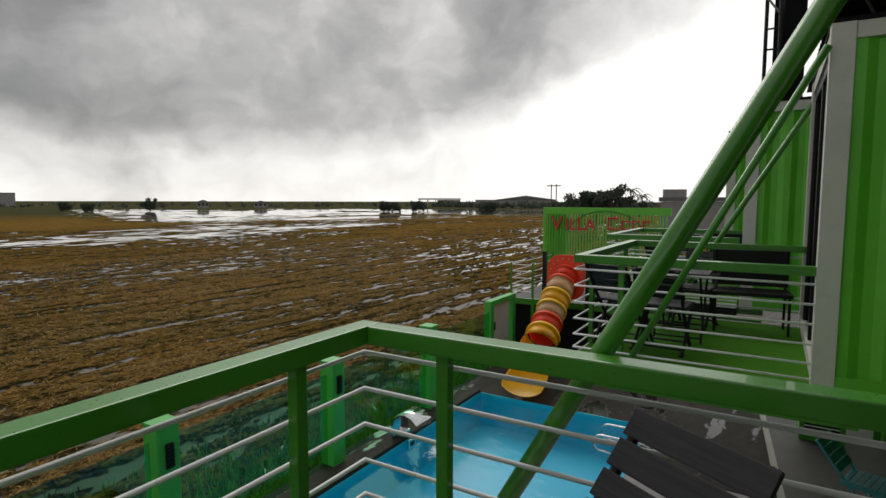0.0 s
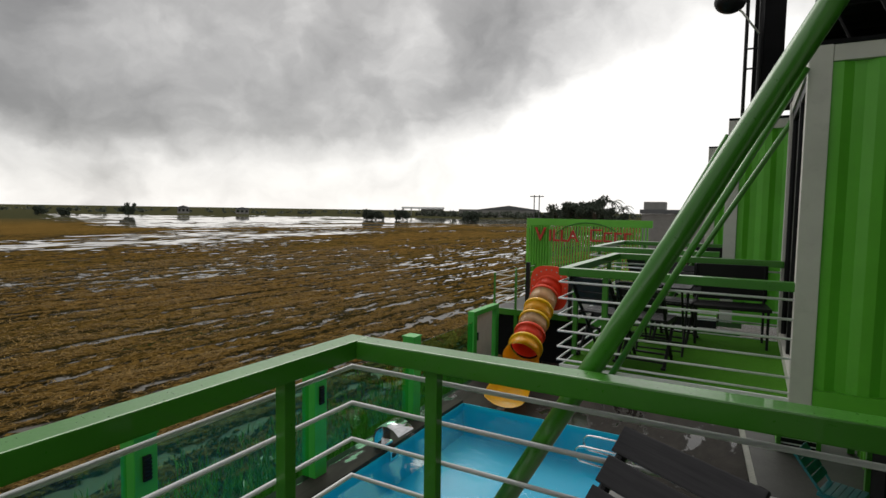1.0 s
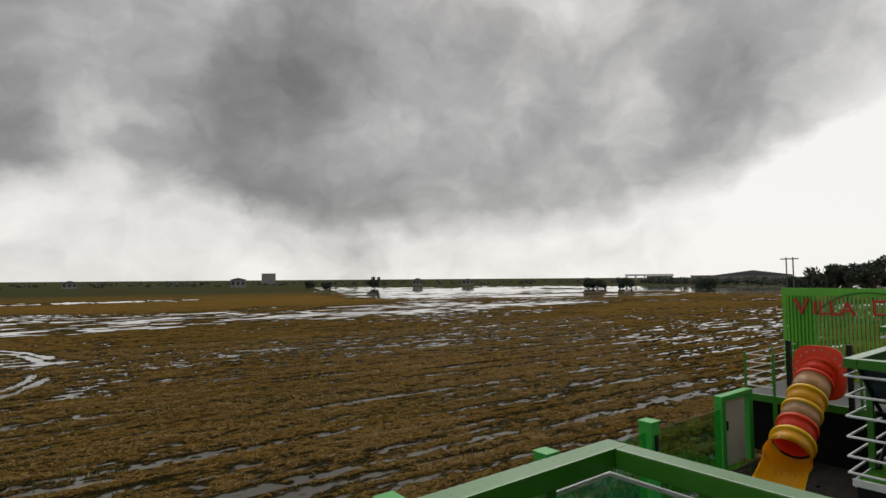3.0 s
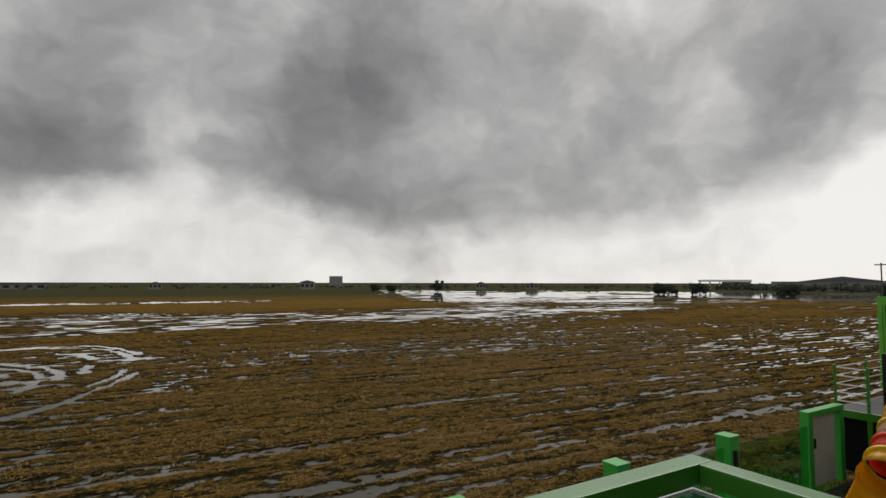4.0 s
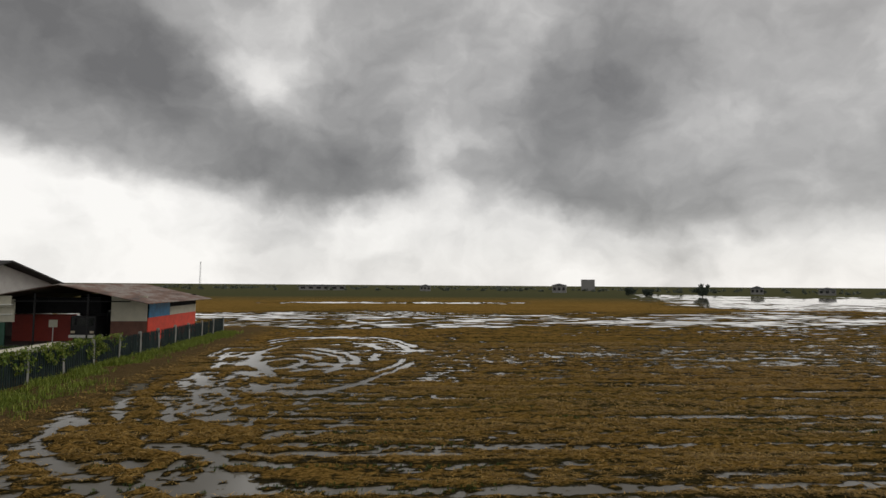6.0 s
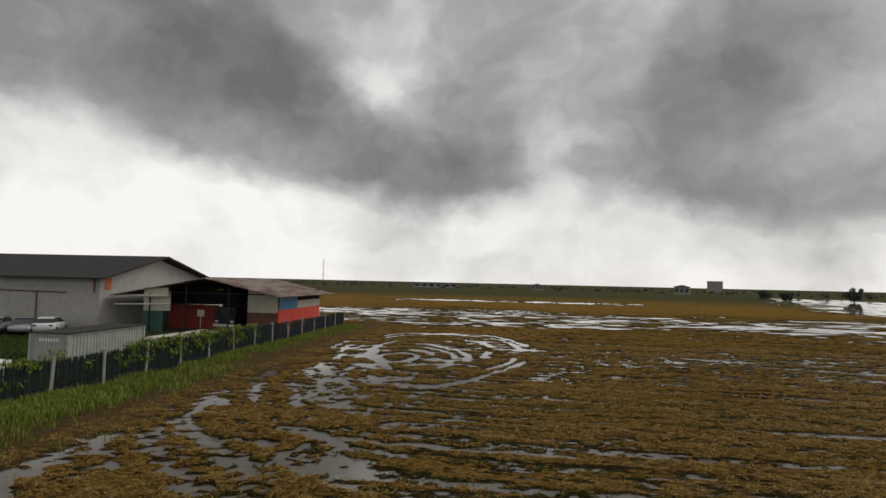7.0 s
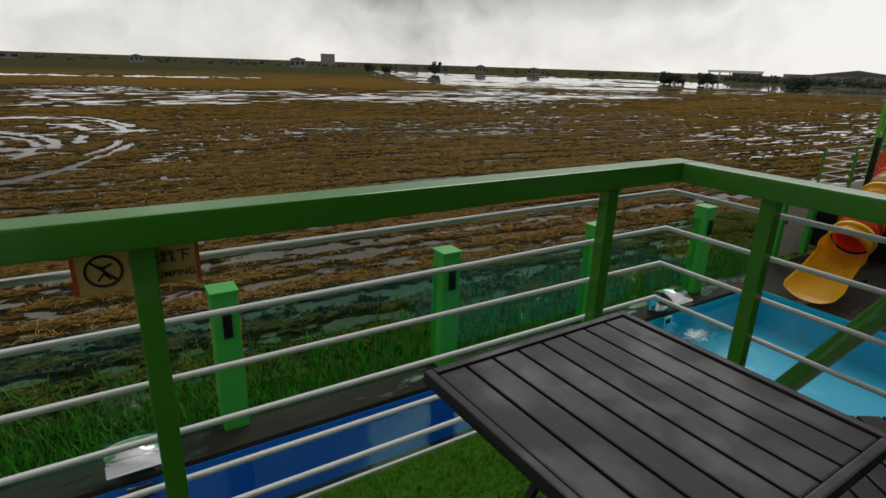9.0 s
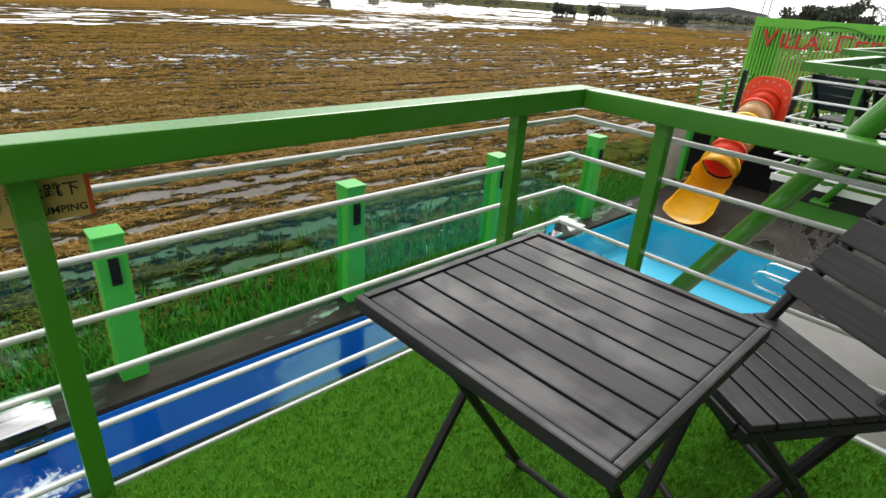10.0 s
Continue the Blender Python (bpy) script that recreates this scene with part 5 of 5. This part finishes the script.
part("banner", B((C - 5.0, -21.6, -1.71), (C - 0.2, -21.53, -0.45), 0.01), BLUE_TARP, sh, "blue printed tarpaulin")
part("panel", B((C - 12.5, -21.6, -1.71), (C - 5.1, -21.54, -0.9)), CREAM, sh, "cream sheet panel")
# shade below the eave, put in as a dark sheet
part("panel", B((C - 12.5, -21.66, -0.89), (C - 5.1, -21.61, -0.45)), DARK, sh, "dark panel standing for the shaded gap under the eave")
part("red_wall", B((C - 1.2, -33.6, -4.05), (C - 1.1, -28.2, -1.45)), RED_SHEET, sh, "red sheet wall with the shed's shade in its colour")
part("panel", B((C + 2.5, -33.9, -1.9), (C + 2.6, -31.2, 0.0)), CREAM, sh, "cream sheet panel")
part("panel", B((C + 2.5, -33.9, -4.05), (C + 2.6, -31.9, -1.95)), plain("green_sheet", (0.03, 0.09, 0.06), 0.7), sh, "dark green sheet panel")
for y0, y1, z in ((-36.4, -31.0, -0.55), (-36.4, -31.0, -1.35)):
    part("beam", T([(C + 3.2, y0, z), (C + 3.2, y1, z + 0.12)], 0.07, 6), GREY_POST, sh, "pale steel beam")
part("side_panel", B((C + 3.0, -33.6, -0.62), (C + 3.06, -31.2, 0.30)), CREAM, sh, "cream sheet panel")
part("tie_beam", T([(C + 3.0, -31.0, -0.15), (C + 3.0, -21.8, -0.15)], 0.06, 6), BLACK_STEEL, sh, "dark tie beam")
part("back_wall", B((C - 13, -34, -4.05), (C - 12.9, -21.7, 0.2)), DARK, sh, "dark back wall")
part("loft", B((C - 1.0, -33.6, -1.3), (C + 0.2, -25.5, 0.1), 0.02), DARK, sh, "dark loft front")
for y in (-33.0, -29.4, -25.2):
    part("post", T([(C + 3.0, y, -4.05), (C + 3.0, y, 0.9 - abs(y + 27.4) * 0.2)], 0.08, 8), BLACK_STEEL, sh, "steel post")
part("sign_board", B((C + 0.5, -29.6, -2.5), (C + 0.56, -28.9, -1.85)), CREAM, sh, "small pale notice board")
part("notice_post", T([(C + 0.53, -29.25, -4.05), (C + 0.53, -29.25, -2.5)], 0.04, 6), GREY_POST, sh)
tagged(solid("yard_slab", B((-58, -33.1, FIELD_Z + 0.1), (-41, -18.5, FIELD_Z + 0.2), 0.03), CONCRETE, "grey concrete yard in front of workshop", "paving"), "", "")

vn = thing("lorry", "dark lorry parked inside the open workshop", "lorry", (-47.0, -23.9, FIELD_Z + 0.2), -6)
part("body", B((-5.0, -1.05, 0.55), (-0.9, 1.05, 2.35), 0.06), BLACK_STEEL, vn, "black box body")
part("cab", B((-0.88, -1.0, 0.55), (0.6, 1.0, 2.1), 0.12), BLACK_STEEL, vn)
part("windscreen", B((0.601, -0.85, 1.35), (0.625, 0.85, 1.95), 0.01), CAR_GLASS, vn, "dark windscreen")
part("bumper", B((0.58, -1.0, 0.40), (0.75, 1.0, 0.62), 0.03), GREY_POST, vn, "pale bumper")
for y in (-0.75, 0.75):
    part("headlight", B((0.60, y - 0.16, 0.75), (0.65, y + 0.16, 0.93), 0.02), plain("lamp_lens", (0.5, 0.42, 0.3), 0.2), vn, "pale headlight")
for x in (-0.2, -3.8):
    for y in (-0.9, 0.9):
        wl = part("wheel", T([(x, y - 0.12, 0.42), (x, y + 0.12, 0.42)], 0.42, 20), RUBBER, vn, "black tyre")
        part("rim", T([(x, y - 0.13, 0.42), (x, y + 0.13, 0.42)], 0.2, 14), GREY_POST, wl)


def car(at, turn, mat, label):
    c = thing("car", label, "car", at, turn, "parked cars")
    sec = [(-2.05, 0.45, 0.78, 0.72), (-1.95, 0.30, 0.98, 0.82), (-1.5, 0.25, 1.02, 0.86), (0.7, 0.25, 0.95, 0.86), (1.5, 0.26, 0.86, 0.84), (2.0, 0.32, 0.70, 0.76), (2.08, 0.42, 0.60, 0.66)]
    bm = bmesh.new()
    rows = [[bm.verts.new((x, s * w * q, z)) for s, q, z in ((-1, 0.95, lo), (-1, 1.0, (lo + hi) / 2), (-1, 0.93, hi), (1, 0.93, hi), (1, 1.0, (lo + hi) / 2), (1, 0.95, lo))] for x, lo, hi, w in sec]
    for p, q in zip(rows, rows[1:]):
        for k in range(6):
            bm.faces.new((p[k], q[k], q[(k + 1) % 6], p[(k + 1) % 6]))
    bm.faces.new(rows[0])
    bm.faces.new(rows[-1][::-1])
    bmesh.ops.recalc_face_normals(bm, faces=bm.faces[:])
    part("body", bm, mat, c, "", True)
    for nm, m, sec2, dz in (("glasshouse", CAR_GLASS, [(-1.85, 0.97), (-1.35, 1.38), (0.0, 1.42), (1.05, 0.93)], 0), ("roof_panel", mat, [(-1.4, 1.39), (-1.25, 1.45), (0.0, 1.48), (0.25, 1.40)], 0.0)):
        bm = bmesh.new()
        rows = [[bm.verts.new((x, s * (0.80 - 0.16 * (z - 0.93) / 0.5), zz)) for s, zz in ((-1, 0.9 if nm == "glasshouse" else z - 0.05), (-1, z), (1, z), (1, 0.9 if nm == "glasshouse" else z - 0.05))] for x, z in sec2]
        for p, q in zip(rows, rows[1:]):
            for k in range(4):
                bm.faces.new((p[k], q[k], q[(k + 1) % 4], p[(k + 1) % 4]))
        bm.faces.new(rows[0])
        bm.faces.new(rows[-1][::-1])
        bmesh.ops.recalc_face_normals(bm, faces=bm.faces[:])
        part(nm, bm, m, c, "dark window glass" if nm == "glasshouse" else "")
    for x in (-1.3, 1.3):
        for y in (-0.78, 0.78):
            wl = part("wheel", T([(x, y - 0.1, 0.31), (x, y + 0.1, 0.31)], 0.31, 18), RUBBER, c, "black tyre")
            part("rim", T([(x, y - 0.11, 0.31), (x, y + 0.11, 0.31)], 0.19, 12), CHROME, wl)
    for y in (-0.62, 0.62):
        part("tail_light", B((-2.06, y - 0.14, 0.72), (-1.98, y + 0.14, 0.88), 0.02), RED_SHEET, c, "red tail light")
        part("headlight", B((1.98, y - 0.15, 0.60), (2.07, y + 0.12, 0.72), 0.02), CREAM, c, "pale headlight")
    return c


YARD = FIELD_Z + 0.19
for at, turn, mat, words in (((-38.9, -38.5, YARD), 28, CAR_SILVER, "silver hatchback parked before the warehouse wall"), ((-39.9, -36.9, YARD), 30, CAR_SILVER, "silver saloon parked before the warehouse wall"), ((-41.0, -35.7, YARD), 205, CAR_WHITE, "white saloon parked before the warehouse wall")):
    car(at, turn, mat, words).scale = (0.88, 0.88, 0.88)


def old_container(lo, hi, label, marks):
    c = thing("storage_container", label, "container", group="old containers")
    (x0, y0, z0), (x1, y1, z1) = lo, hi
    part("side_wall", corrugated(bmesh.new(), (x0, y1), (x1, y1), z0, z1 - 0.08, (0, 1), 0.05, 0.26), OLD_BOX, c, "faded ribbed steel side")
    part("side_wall", corrugated(bmesh.new(), (x0, y0), (x1, y0), z0, z1 - 0.08, (0, -1), 0.05, 0.26), OLD_BOX, c)
    part("end_wall", corrugated(bmesh.new(), (x1, y0), (x1, y1), z0, z1 - 0.08, (1, 0), 0.05, 0.26), OLD_BOX, c, "faded ribbed steel end")
    part("end_wall", corrugated(bmesh.new(), (x0, y0), (x0, y1), z0, z1 - 0.08, (-1, 0), 0.05, 0.26), OLD_BOX, c)
    for x in (x0, x1):
        for y in (y0, y1):
            part("corner_post", B((x - 0.07, y - 0.07, z0), (x + 0.07, y + 0.07, z1 - 0.01), 0.01), OLD_BOX, c)
    part("roof", B((x0 - 0.12, y0 - 0.12, z1), (x1 + 0.12, y1 + 0.12, z1 + 0.07), 0.01), ROOF_DARK, c, "dark roof sheet")
    part("roof_rim", B((x0 - 0.06, y0 - 0.06, z1 - 0.09), (x1 + 0.06, y1 + 0.06, z1 - 0.004), 0.01), OLD_BOX, c)
    if marks == "end":
        for k in range(7):
            part("marking", B((x1 + 0.002, y0 + 0.5 + k * 0.17, z1 - 0.42), (x1 + 0.012, y0 + 0.6 + k * 0.17, z1 - 0.24)), WHITE_BAR, c, "faint white marking bar")
    else:
        for k in range(6):
            part("marking", B((x1 + 0.002, y1 - 1.8 - k * 1.15, z0 + 0.55), (x1 + 0.012, y1 - 0.95 - k * 1.15, z0 + 1.05)), plain("pale_mint_paint", (0.40, 0.48, 0.44), 0.7), c, "pale mint painted patch")
    return c


old_container((-34.3, -25.5, FIELD_Z), (-27.9, -23.3, -1.86), "faded grey storage container behind the picket fence", "end")
oc = old_container((-2.4, -12.0, FIELD_Z), (0.0, 0.0, -1.88), "faded grey storage container with pale mint patches", "side")
oc.matrix_world = pose(-33.4, -33.8, 0, 0, 0, 36.9)
bm = bmesh.new()
for k in range(26):
    a = (rng.uniform(-2.1, -0.3), rng.uniform(-11, -2.5), -1.80)
    tube(bm, [a, (a[0] + rng.uniform(-0.8, 0.8), a[1] + rng.uniform(-1.4, 1.4), -1.80 + rng.uniform(0.02, 0.75))], 0.04, 5)
sc = tagged(part("scrap_metal", bm, OLD_WOOD), "loose scrap bars heaped on the container roof", "scrap", "", "stuff")
sc.matrix_world = oc.matrix_world
sb = thing("concrete_trough", "pale concrete trough lying in weeds behind the fence", "trough", (-20.8, -21.5, FIELD_Z + 0.10), 171)
sb.scale = (0.62, 0.8, 1.5)
part("shell", B((-1.9, -0.45, 0.0), (1.9, 0.45, 0.62), 0.04), CREAM, sb)
part("lid", B((-1.7, -0.5, 0.622), (1.95, 0.5, 0.72), 0.03), WHITE_BAR, sb, "white lid slab")

bs = thing("board_stack", "pale weathered boards stacked in the yard", "boards", (-38.6, -23.0, FIELD_Z + 0.08), 172)
for k in range(12):
    y, z = (k % 4) * 0.34 - 0.5, 0.09 * (k // 4)
    bm = B((-3.0 + rng.uniform(-0.4, 0.4), y, 0.42 + z), (3.0 + rng.uniform(-0.4, 0.4), y + 0.28, 0.48 + z), 0.008)
    bmesh.ops.transform(bm, matrix=pose(0, 0, 0, 0, 0, rng.uniform(-2.5, 2.5)), verts=bm.verts)
    part("board", bm, CREAM, bs)
for x in (-2.0, 0.0, 2.0):
    part("bearer", B((x - 0.1, -0.55, -0.06), (x + 0.1, 0.85, 0.418), 0.01), OLD_WOOD, bs, "grey timber bearer")

palm((-50.0, -61.5, FIELD_Z), 6.0, rng, LEAF_DARK)
tree((-46.5, -56.0, FIELD_Z), 3.6, 2.6, rng, "low yellowish bush beside the warehouse", VINE, 8, 60, "bush")

# ---- far buildings, masts and trees along the horizon ----
def far_box(name, label, x, y, w, d, h, turn, storeys=1, bays=4, roof=None, roof_h=0.0):
    roof = roof or HAZE_ROOF
    b = thing(name, label, "building", (x, y, FIELD_Z), turn)
    part("wall", B((-w / 2, -d / 2, 0), (w / 2, d / 2, h), 0.05), HAZE_BLD, b)
    for s in range(storeys):
        for k in range(bays):
            cx = -w / 2 + w * (k + 0.5) / bays
            z = h * (s + 0.35) / storeys
            part("window", B((cx - w / bays * 0.28, -d / 2 - 0.08, z), (cx + w / bays * 0.28, -d / 2 - 0.01, z + h / storeys * 0.4)), CAR_GLASS, b, "dark window opening")
    if roof_h:
        bm = bmesh.new()
        q = [[bm.verts.new(p) for p in ((-w / 2 - 0.6, y2, h), (0, y2, h + roof_h), (w / 2 + 0.6, y2, h), (w / 2 + 0.6, y2, h - 0.2), (0, y2, h - 0.2), (-w / 2 - 0.6, y2, h - 0.2))] for y2 in (-d / 2 - 0.6, d / 2 + 0.6)]
        for k in range(6):
            bm.faces.new((q[0][k], q[0][(k + 1) % 6], q[1][(k + 1) % 6], q[1][k]))
        bm.faces.new(q[0][::-1])
        bm.faces.new(q[1])
        part("roof", bm, roof, b, "grey pitched roof")
    else:
        part("roof", B((-w / 2 - 0.2, -d / 2 - 0.2, h + 0.01), (w / 2 + 0.2, d / 2 + 0.2, h + 0.5), 0.05), HAZE_ROOF, b)
    return b


far_box("block_of_flats", "distant three-storey grey concrete block", -531.0, 200.0, 13.0, 11, 10.6, math.degrees(math.atan2(134, -355)) - 90 + 180, 3, 4)
far_box("farm_building", "distant low grey farm building", -361.0, 116.0, 9.0, 7, 5.2, 70, 1, 3, None, 1.2)
far_box("farm_building", "distant low grey farm building", -341.5, 244.0, 7.5, 6, 4.2, 55, 1, 3, None, 1.4)
far_box("farm_building", "distant low grey farm building", -318.0, 274.0, 9, 6, 3.8, 50, 1, 3, None, 1.2)
far_box("farm_building", "distant long low dark building", -448.0, -50.0, 36, 9, 3.6, 95, 1, 6, None, 1.0)
far_box("farm_building", "distant house with a grey roof", -420.0, 30.0, 8, 7, 4.0, 85, 1, 3, None, 1.2)
barn = thing("open_barn", "distant pale open-sided barn by trees", "building", (-260.0, 427.0, FIELD_Z), 31)
part("roof", B((-19, -10, 6.0), (19, 10, 7.6), 0.3), CAR_WHITE, barn, "pale sheet roof")
part("back_wall", B((-2, 4, 0), (18, 9, 5.9), 0.05), WALL_GREY, barn)
for k in range(6):
    for y in (-9.3, 9.3):
        part("post", B((-18.2 + 7.2 * k, y - 0.25, 0), (-17.6 + 7.2 * k, y + 0.25, 6.0), 0.03), GREY_POST, barn)
far_box("factory", "distant factory hall with dark gabled roof", -176.0, 425.0, 46, 40, 6.2, 23, 1, 0, None, 3.2)
far_box("factory_annex", "distant pale low annex of the factory", -204.0, 410.0, 18, 16, 5.6, 25, 1, 0)
cb = far_box("concrete_building", "bare grey concrete building beyond the sign wall", -5.6, 72.0, 11.5, 9, 4.9, 4, 1, 0)
part("stair_tower", B((-5.6, -4.0, 5.41), (-3.2, -1.5, 6.3), 0.04), HAZE_BLD, cb)

mst = thing("radio_mast", "thin lattice radio mast on the horizon", "mast", (-428.7, -138.0, FIELD_Z))
for dx, dy in ((-0.6, -0.5), (0.6, -0.5), (0.0, 0.7)):
    part("leg", T([(dx, dy, 0), (dx * 0.4, dy * 0.4, 21)], 0.06, 5), HAZE_ROOF, mst)
bm = bmesh.new()
for k in range(14):
    z = k * 1.5
    f = 1 - 0.6 * z / 21
    tube(bm, [(-0.6 * f, -0.5 * f, z), (0.6 * f, -0.5 * f, z + 1.4)], 0.035, 4)
    tube(bm, [(0.6 * f, -0.5 * f, z), (0, 0.7 * f, z + 1.4)], 0.07, 4)
part("lattice", bm, HAZE_ROOF, mst)
up_ = thing("utility_pole", "wooden utility pole with crossarm near the trees", "pole", (-50.3, 141.2, FIELD_Z))
for x in (-0.7, 0.7):
    part("pole", T([(x, 0, 0), (x, 0, 9.4)], 0.14, 6), HAZE_ROOF, up_)
part("crossarm", B((-1.9, -0.1, 8.9), (1.9, 0.1, 9.15), 0.02), HAZE_ROOF, up_)

for x, y, h, r in ((-38, 125, 7.2, 3.6), (-34.8, 126, 8.0, 3.8), (-31.4, 126.5, 9.6, 3.4), (-36.5, 131, 7.5, 4.0), (-29.5, 128, 6.5, 3.0), (-25.8, 130, 5.0, 2.6)):
    tree((x, y, FIELD_Z), h, r, rng, "dark bushy tree in a distant row", LEAF_FAR, 11, 80, group="distant trees")
palm((-29.8, 137.0, FIELD_Z), 7.6, rng)
palm((-27.2, 137.2, FIELD_Z), 6.2, rng)
palm((-33.0, 135.0, FIELD_Z), 7.0, rng)
for x, y, h, r in ((-256.8, 154.7, 6.4, 3.2), (-156.4, 207.5, 4.8, 3.0), (-150.5, 206.0, 4.2, 3.2), (-262.0, 120.0, 4.2, 2.6), (-268.0, 132.0, 3.6, 2.6), (-141.0, 213.0, 5.0, 3.0), (-64.0, 205.0, 6.0, 3.4), (-70.0, 203.0, 5.0, 3.0), (-110.0, 222.0, 4.2, 3.0), (-105, 214, 4.0, 3.0)):
    tree((x, y, FIELD_Z), h, r, rng, "lone dark tree on the field's edge", LEAF_FAR, 26, 60, group="distant trees", low=0.20, leaf_size=0.17)
bm = bmesh.new()
cs, rs = [], []
for k in range(420):
    a = radians(rng.uniform(-5, 150))
    d = rng.uniform(430, 760)
    h = abs(rng.normal(0, 1.2)) + 0.35
    cs.append((-d * math.sin(a), d * math.cos(a), FIELD_Z + 0.2 + h * 0.5))
    rs.append(h * 1.1 + 1.0)
for k in range(130):
    u = k / 129
    cs.append((-235 + 170 * u + rng.normal(0, 5), 380 - 60 * u + rng.normal(0, 5), FIELD_Z + rng.uniform(1.0, 3.6)))
    rs.append(2.6)
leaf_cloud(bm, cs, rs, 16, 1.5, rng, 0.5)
# the scrub wears the colour with haze mixed in
tagged(part("far_hedges", bm, HEDGE), "low hedges and scrub along the horizon, paled by painted haze", "hedge", "", "stuff")

# ---- stubble and straw lying in the field, weeds by the glass fence ----
n = 190000
d = 6.2 + 40 * rng.rand(n) ** 1.6
y = rng.uniform(-1, 1, n) * (8 + d * 0.85) + 3 + d * 0.25
P = np.stack([-d, y, np.zeros(n)], 1)
hh = field_height(P[:, 0], P[:, 1])
trough = furrows(P[:, 0], P[:, 1])[3]
keep = (hh > 0.018) & (P[:, 1] > -13.5) & (rng.rand(n) > 0.9 * trough) & (fbm(d / 1.1, y / 5.0, 81, 3) + 0.5 > rng.rand(n) * 0.9) & (hh + rng.normal(0, 0.013, n) > 0.033)
P, hh = P[keep], hh[keep]
P[:, 2] = FIELD_Z + hh + 0.005
size = 0.10 + 0.006 * -P[:, 0]
tagged(new("rice_straw", blades("rice_straw", P, size, 0.007 + 0.0011 * -P[:, 0], STRAW, rng, 1.0, 3, 0.6)), "matted golden rice straw lying on the mud", "straw", "", "stuff")
# young weeds that come up in some of the furrows
n = 26000
d = 6.4 + 16 * rng.rand(n) ** 1.3
y = rng.uniform(-8, 18, n)
hh = field_height(-d, y)
keep = (hh > 0.0) & (furrows(-d, y)[3] > 0.25) & (fbm(d / 3.0, y / 7.0, 83, 3) > 0.02 + 0.012 * (d - 9))
P = np.stack([-d[keep], y[keep], FIELD_Z + hh[keep] - 0.01], 1)
tagged(new("field_weeds", blades("field_weeds", P, np.full(len(P), 0.085), np.full(len(P), 0.016), WEED, rng, 1.0, 4)), "young green weeds growing in the wet furrows", "weeds", "", "stuff")
n = 17000
P = np.stack([-5.72 - np.abs(rng.normal(0, 1.1, n)), rng.uniform(-6, 15, n), np.zeros(n)], 1)
P[:, 2] = FIELD_Z + np.maximum(field_height(np.minimum(P[:, 0], -5.7), P[:, 1]), 0.0) - 0.02
tagged(new("bank_grass", blades("bank_grass", P, np.full(n, 0.24) * rng.uniform(0.4, 1.3, n), np.full(n, 0.022), BANK_MIX, rng, 0.8, 3)), "green grass on the bank outside the glass fence", "grass", "", "stuff")

# clods of mud and straw that stand in the shallow water
n = 40000
d = 6.6 + 34 * rng.rand(n) ** 1.4
y = rng.uniform(-1, 1, n) * (9 + d * 0.8) + 2 + d * 0.2
hh = field_height(-d, y)
keep = (hh > -0.022) & (hh < 0.03) & (y > -13)
P = np.stack([-d[keep], y[keep], FIELD_Z + np.maximum(hh[keep], -0.005) - 0.01], 1)
tagged(new("mud_clods", blades("mud_clods", P, 0.075 + 0.003 * -P[:, 0], 0.026 + 0.0014 * -P[:, 0], CLOD, rng, 0.9, 4, 0.25)), "dark wet clods of mud and straw in puddles", "clods", "", "stuff")

# pile of the artificial grass on the nearest deck
n = 26000
P = np.stack([rng.uniform(DX + 0.01, 0.55, n), rng.uniform(-0.56, 1.63, n), np.full(n, 0.011)], 1)
tagged(new("turf_pile", blades("turf_pile", P, np.full(n, 0.015), np.full(n, 0.0030), TURF_BLADE, rng, 0.8, 3)), "bright green artificial grass blades on the deck", "turf", "", "stuff")
